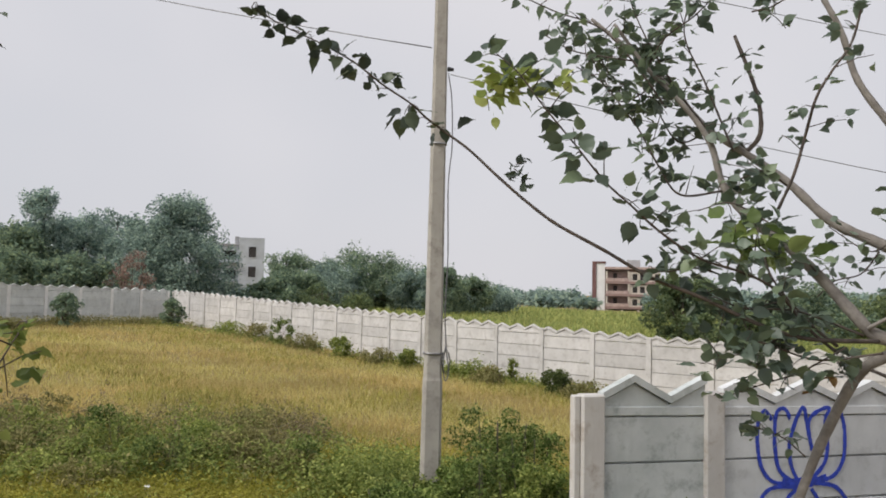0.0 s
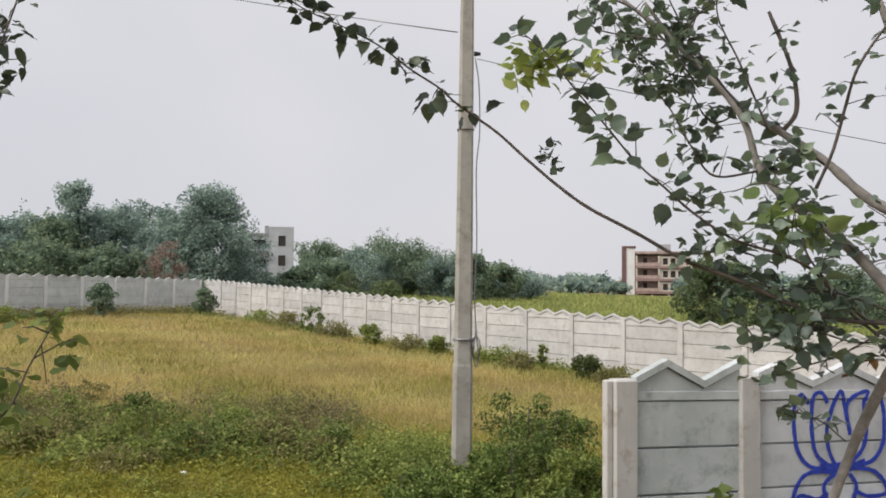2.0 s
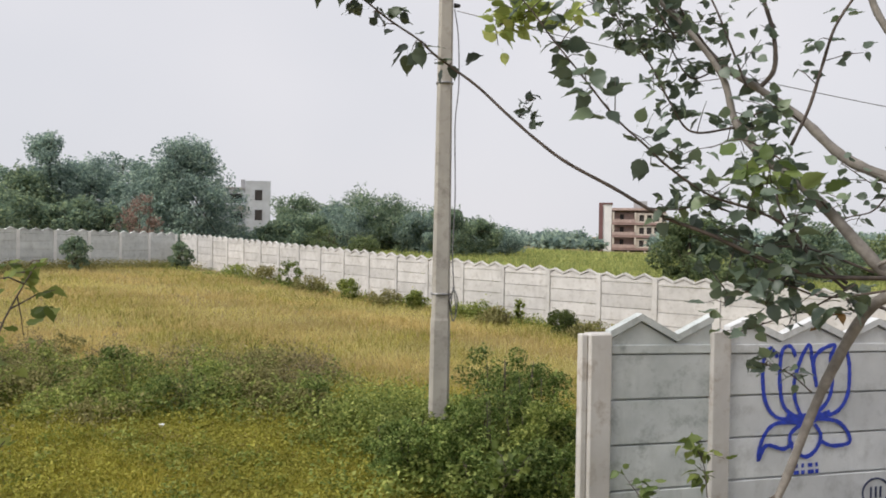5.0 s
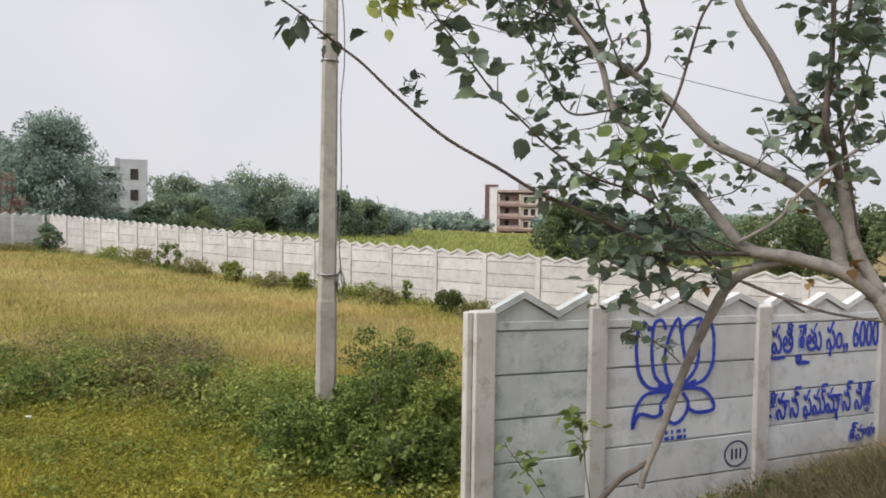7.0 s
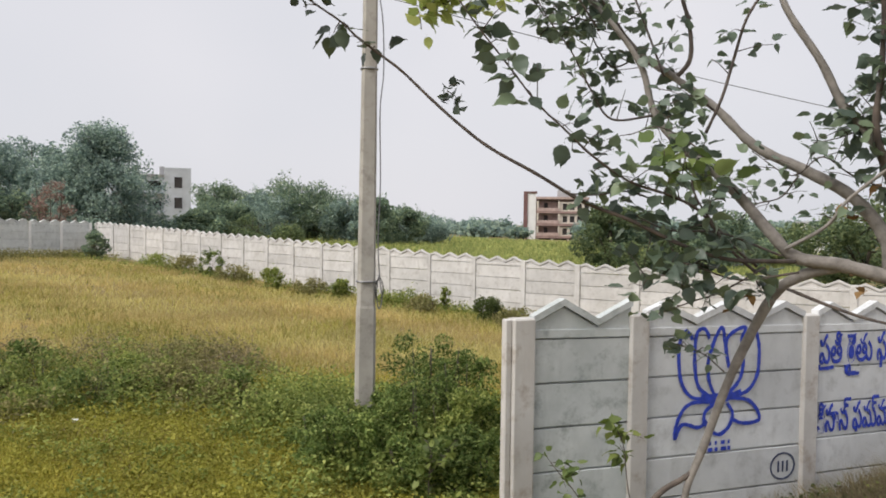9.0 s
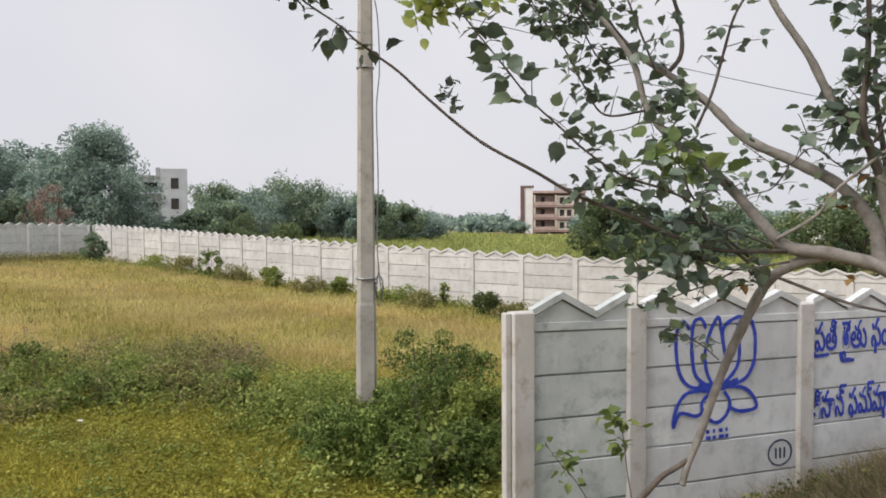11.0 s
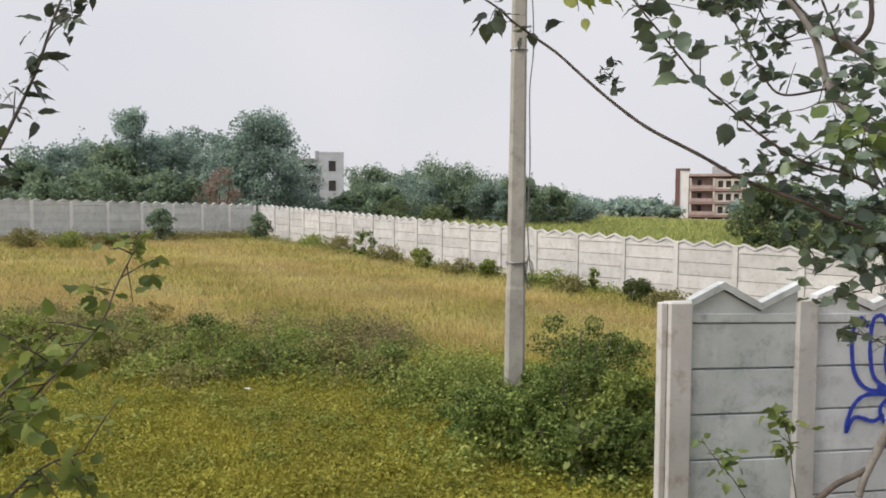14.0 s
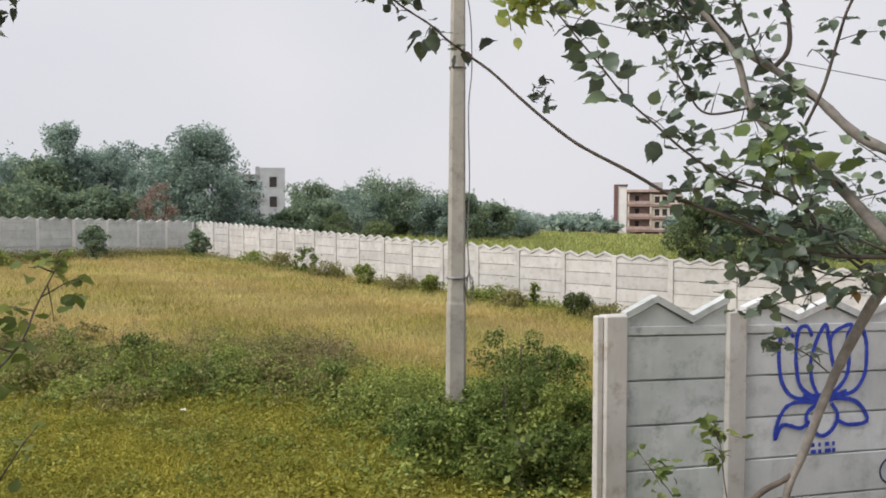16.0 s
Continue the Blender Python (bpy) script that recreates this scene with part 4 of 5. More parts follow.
def weeds(name, label, x, y, r, tall, leaf, mat, rng, per=9, bush=0.16):
    """Leafy weeds: a few stems' worth of small leaves at each place."""
    n = len(x)
    c = np.stack([x, y, field(x, y)], 1).repeat(per, 0)
    h = tall.repeat(per)
    t = rng.uniform(0.1, 1, n * per)
    o = rng.normal(0, 1, (n * per, 3)) * (bush, bush, 0.02) * (1.25 - t)[:, None]
    o[:, 2] += t * h
    me = leaf_mesh(name, c + o, leaf, mat, rng, 0.62, 0.5)
    return tagged(new(name, me), label, "weeds", "", "stuff")


# low creeping yellow-green cover in the foreground
x, y, r = spread(rng, 85000, 5.2, 16)
k = rng.random(len(x)) < (1.0 - dryness(x, y)) * (0.35 + 0.65 * lumps(x, y, 1.3, 9.0)) * (heap(x, y) < 0.12)
x, y, r = x[k], y[k], r[k]
weeds("ground_cover", "low yellow-green weeds with tiny leaves", x, y, r, rng.uniform(0.05, 0.20, len(x)) * (0.6 + 0.8 * lumps(x, y, 2.1, 1.7)), 0.038, leafy("yellow_weed_leaf", (0.12, 0.12, 0.020), (0.21, 0.205, 0.038), (0.31, 0.285, 0.070), 1.1, 0.45, 0.6, 1.7), rng, 8, 0.09)


# taller dull weeds in a belt across the field
def belt(x, y):
    return np.exp(-(((y - 12.2 - 0.05 * x) / 1.35) ** 2)) * np.clip((-1.6 - x) / 1.4, 0.03, 1) * np.clip(lumps(x, y, 0.9, 3.3) * 2.4 - 0.55, 0.04, 1)


def clumped(rng, n, per, keep, size):
    """Places gathered in plants: n plants kept by chance, per stems each."""
    cx, cy, _ = spread(rng, n, 7.4, 18.0)
    k = rng.random(len(cx)) < keep(cx, cy)
    cx, cy = cx[k].repeat(per), cy[k].repeat(per)
    o = rng.normal(0, 1, (len(cx), 2)) * size
    tall = np.exp(-(o ** 2).sum(1) / (2 * size ** 2)) * rng.uniform(0.5, 1.2, len(cx)) * rng.uniform(0.3, 0.75, int(k.sum())).repeat(per)
    return cx + o[:, 0], cy + o[:, 1], tall


px, py, ptall = clumped(rng, 900, 46, lambda x, y: belt(x, y) * 1.3, 0.19)
weeds("weed_plants", "bushy green weeds standing in the belt", px, py, 0, ptall + 0.05, 0.055, LEAF_WEED, rng, 7, 0.07)
px, py, ptall = clumped(rng, 800, 40, lambda x, y: np.exp(-(((y - 13.6) / 1.2) ** 2)) * np.clip((-1.4 - x) / 1.4, 0.05, 1), 0.2)
weeds("brown_weeds", "brownish seeding weeds behind the green ones", px, py, 0, ptall + 0.08, 0.042, leafy("seed_weed", (0.13, 0.105, 0.065), (0.21, 0.17, 0.11), (0.30, 0.25, 0.17), 0.9, 0.4, 0.8, 1.3), rng, 7, 0.07)
px, py, ptall = clumped(rng, 1300, 30, lambda x, y: 0.30 * np.exp(-(((y - 8.2) / 1.3) ** 2)), 0.13)
weeds("low_weeds", "small green plants in the yellow ground cover", px, py, 0, ptall * 0.5 + 0.05, 0.040, leafy("low_weed_leaf", (0.07, 0.095, 0.02), (0.14, 0.175, 0.04), (0.26, 0.28, 0.09), 0.7), rng, 6, 0.06)
x, y, r = spread(rng, 70000, 8.4, 17.5)
k = rng.random(len(x)) < belt(x, y) * 0.45
x, y, r = x[k], y[k], r[k]
weeds("weed_belt", "dull green knee-high weeds in the middle of the field", x, y, r, rng.uniform(0.2, 0.55, len(x)) * (0.5 + 0.8 * lumps(x, y, 1.7, 6.0)), 0.050, LEAF_GREYWEED, rng, 12, 0.12)
k = rng.random(len(x)) < np.clip(1.25 - np.abs(y - 11.2) / 1.2, 0, 1) * (lumps(x, y, 1.4, 8.0) > 0.42)
weeds("green_weeds", "fresh dark green weeds along the belt's edge", x[k], y[k], r[k], rng.uniform(0.15, 0.5, int(k.sum())), 0.060, LEAF_WEED, rng, 11, 0.13)
blades("dead_stalks", "grey dead weed stalks standing in the belt", x[::5], y[::5] + 0.5, rng.uniform(0.3, 0.75, len(x[::5])), np.full(len(x[::5]), 0.007), GRASS_STRAW, rng, 0.15, "stalks")
# green weeds towards the pole and the near wall
x, y, r = spread(rng, 52000, 6.0, 12.0, -0.45, 0.3)
k = rng.random(len(x)) < 0.8 * np.exp(-(((x - 0.3) / 0.95) ** 2 + ((y - 8.9) / 1.2) ** 2)) * (lumps(x, y, 1.9, 4.4) > 0.4)
weeds("pole_weeds", "green weeds and seedlings round the pole", x[k], y[k], r[k], rng.uniform(0.1, 0.45, int(k.sum())), 0.055, LEAF_WEED, rng, 10, 0.13)
# tall pale weeds behind and beside the pole
x, y = rng.normal(-1.15, 0.55, 2600), rng.normal(10.3, 0.55, 2600)
k = inside(x, y) & (rng.random(2600) < 0.2 + 0.8 * lumps(x, y, 2.2, 1.1))
weeds("pale_weeds", "tall pale green weeds beside the pole", x[k], y[k], 0, rng.uniform(0.15, 0.62, int(k.sum())), 0.05, LEAF_WEED, rng, 11, 0.10)
# scrub along the far wall's foot
s = rng.uniform(0, 1, 11000)
fx, fy = 9 + s * (-24.5), 19.2 + s * 23.2
off = np.abs(rng.normal(0, 0.85, 11000)) + 0.35
x, y = fx - 0.68 * off, fy - 0.73 * off
k = inside(x, y) & (rng.random(11000) < 0.25 + 0.75 * lumps(x, y, 0.9, 2.0))
weeds("wall_foot_weeds", "scrubby weeds along the foot of the far wall", x[k], y[k], 0, rng.uniform(0.08, 0.42, int(k.sum())), 0.075, LEAF_WEED, rng, 9, 0.2)
s = rng.uniform(0, 1, 2400)
x, y = -16.2 + s * (-12), 41.6 + s * (-18.5)
x = x + np.abs(rng.normal(0, 0.9, 2400)) + 0.5
weeds("side_wall_weeds", "weeds along the foot of the side wall", x, y, 0, rng.uniform(0.1, 0.5, 2400), 0.095, LEAF_GREYWEED, rng, 8, 0.22)
# straw on the heaped earth by the near wall
x, y = rng.normal(5.6, 1.5, 60000), rng.normal(6.1, 0.9, 60000)
k = ((y - 6.168) - 0.321 * (x - 0.983) < -0.12) & (x > 1.5)
blades("straw_heap", "dead brown straw grass on the heaped earth", x[k], y[k], rng.uniform(0.08, 0.3, int(k.sum())), np.full(int(k.sum()), 0.006), GRASS_STRAW, rng, 0.6)
# green weeds at the foot of the near wall, where the straw begins
x = rng.uniform(1.6, 4.2, 900)
y = 6.168 + 0.321 * (x - 0.983) - 0.2 - np.abs(rng.normal(0, 0.3, 900))
k = rng.random(900) < 0.15 + 0.85 * lumps(x, y, 3.1, 2.2)
weeds("wall_weeds", "dark green weeds at the foot of the near wall", x[k], y[k], 0, rng.uniform(0.05, 0.26, int(k.sum())), 0.04, LEAF_WALL, rng, 8, 0.06)
# the pale crop beyond the far wall
n = 130000
y = np.exp(rng.uniform(np.log(28), np.log(150), n))
x = rng.uniform(-0.3, 0.62, n) * y
k = ((y - 26.3) + 0.93 * (x - 0.09) > 6) & (rng.random(n) < 0.3 + 0.7 * lumps(x, y, 0.2, 2.0))
x, y = x[k], y[k]
blades("crop", "tall pale yellow-green crop behind the far wall", x, y, rng.uniform(0.35, 0.85, len(x)), 0.0010 * y, CROP, rng, 0.25, "crop")


def litter(at):
    """A crumpled scrap of white plastic on the ground."""
    bm = bmesh.new()
    bmesh.ops.create_icosphere(bm, subdivisions=2, radius=0.05)
    for v in bm.verts:
        k = 0.7 + 0.6 * noise.noise(v.co * 40)
        v.co = Vector((v.co.x * k * 1.3, v.co.y * k, v.co.z * k * 0.6))
    ob = part("plastic_scrap", bm, WHITE)
    ob.matrix_basis = pose(at[0], at[1], float(field(at[0], at[1])) + 0.10)
    return tagged(ob, "crumpled scrap of white plastic lying in the weeds", "litter")


litter((-3.73, 9.53, 0.19))

# short grass on the road bank
n = 26000
x, y = rng.uniform(-7, 8, n), rng.uniform(-4, 5.6, n)
k = (np.hypot(x, y) > 1.0) & (rng.random(n) < 0.4 + 0.6 * lumps(x, y, 1.0, 2.7))
blades("bank_grass", "short trodden grass on the road bank", x[k], y[k], rng.uniform(0.03, 0.10, int(k.sum())), np.full(int(k.sum()), 0.005), GRASS_GREEN, rng, 0.6)


# ---- the near tree ----
def heart_leaf_mesh(name, mat, fold, curl, seed, slim=1.0):
    """A broad pointed leaf, 1 long, folded along its rib, with a toothed edge, a wave and a stalk."""
    bm = bmesh.new()
    rnd = random.Random(seed)
    ts = (0.0, 0.06, 0.16, 0.28, 0.40, 0.52, 0.64, 0.75, 0.85, 0.93)
    ws = (0.06, 0.24, 0.345, 0.385, 0.38, 0.345, 0.28, 0.19, 0.10, 0.045)
    twist = rnd.uniform(-0.12, 0.12)
    rib = [bm.verts.new((0.04 + t * 0.96, twist * t * t, -curl * t * t)) for t in ts]
    tip = bm.verts.new((1.06, twist * 1.1, -curl * 1.15))
    for s in (1, -1):
        edge = []
        for i, (t, w) in enumerate(zip(ts, ws)):
            w *= slim * (1.0 + (0.05 if i % 2 else -0.05)) * rnd.uniform(0.95, 1.05)
            edge.append(bm.verts.new((t - 0.03 * (i == 0), s * w + twist * t * t, w * fold - curl * t * t + 0.03 * math.sin(i * 1.9 + seed + s))))
        for i in range(len(ts) - 1):
            q = [rib[i], rib[i + 1], edge[i + 1], edge[i]]
            bm.faces.new(q if s < 0 else q[::-1]).smooth = True
        q = [rib[-1], tip, edge[-1]]
        bm.faces.new(q if s < 0 else q[::-1]).smooth = True
    a = [bm.verts.new(v) for v in ((-0.38, 0.010, 0.02), (-0.38, -0.010, 0.02), (0.06, 0.0, 0.0))]
    bm.faces.new(a)
    me = bpy.data.meshes.new(name)
    bm.to_mesh(me)
    bm.free()
    me.materials.append(mat)
    return me


def leaf_set(mat, slim=1.0):
    return [heart_leaf_mesh("leaf", mat, f, c, i, slim) for i, (f, c) in enumerate(((0.25, 0.1), (0.5, 0.2), (0.1, 0.05), (0.35, 0.35), (0.3, -0.1), (0.15, 0.2)))]


LEAVES = leaf_set(LEAF_NEAR)
LIME = leaf_set(LEAF_LIME)
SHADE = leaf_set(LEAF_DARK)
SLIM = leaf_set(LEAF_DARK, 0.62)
BROWN = leaf_set(leafy("dying_leaf", (0.13, 0.07, 0.03), (0.20, 0.115, 0.05), (0.29, 0.18, 0.085), 1.0, 0.3, 0.7, 1.1))


QUEUE = []


def settle(parent, keep=300):
    """Hang the queued leaves: the nearest ones singly, the rest as one mass."""
    QUEUE.sort(key=lambda q: q[1].translation.length)
    for me, m in QUEUE[:keep]:
        share("leaf", me, parent, m)
    by = {}
    for me, m in QUEUE[keep:]:
        by.setdefault(me.materials[0].name, []).append((me, m))
    for rest in by.values():
        bm = bmesh.new()
        for me, m in rest:
            vs = [bm.verts.new(m @ v.co) for v in me.vertices]
            for f in me.polygons:
                bm.faces.new([vs[k] for k in f.vertices]).smooth = True
        ob = part("foliage", bm, rest[0][0].materials[0], parent)
        ob["kind"] = "stuff"
    QUEUE.clear()


def hang(parent, meshes, at, size, rnd, droop=0.06, away=None):
    """One leaf on its stalk."""
    a = rnd.uniform(0, 360) if away is None else away + rnd.uniform(-70, 70)
    m = Matrix.Translation(at) @ pose(0, 0, 0, rnd.gauss(0, 35), math.degrees(droop) + rnd.gauss(0, 32), a) @ Matrix.Scale(size, 4) @ pose(0.38, 0, 0)
    QUEUE.append((rnd.choice(meshes), m))


def sprays(tree, line, every, size, rnd, meshes, per=3, reach=0.12, twig_mat=None, start=0.0, holder=None):
    """Side twigs with leaves along a limb."""
    n, d = len(line), 0.0
    for i in range(1, n):
        d += (line[i] - line[i - 1]).length
        if d < every or i / n < start:
            continue
        d = 0.0
        t = Vector((rnd.gauss(0, 1), rnd.gauss(0, 1), rnd.gauss(0.1, 0.7))).normalized() * reach * rnd.uniform(0.5, 1.4)
        part("twig", tube(bmesh.new(), [line[i], line[i] + t * 0.6 + Vector((0, 0, 0.01)), line[i] + t], 0.003, 0.0016, 4), twig_mat or BARK_TWIG, holder or tree)
        for _ in range(per):
            at = line[i] + t * rnd.uniform(0.35, 1.05) + Vector((rnd.gauss(0, 0.02), rnd.gauss(0, 0.02), rnd.gauss(0, 0.02)))
            hang(tree, meshes, at, size * rnd.uniform(0.7, 1.2), rnd)


def rooted(pts):
    """The same stem, carried down into the ground."""
    x, y, z = pts[0]
    return [(x, y, float(field(x, y)) - 0.1)] + list(pts) if z > float(field(x, y)) else pts


def near_tree():
    t = tagged(empty("roadside_tree"), "young roadside tree with grey limbs and heart-shaped leaves", "tree")
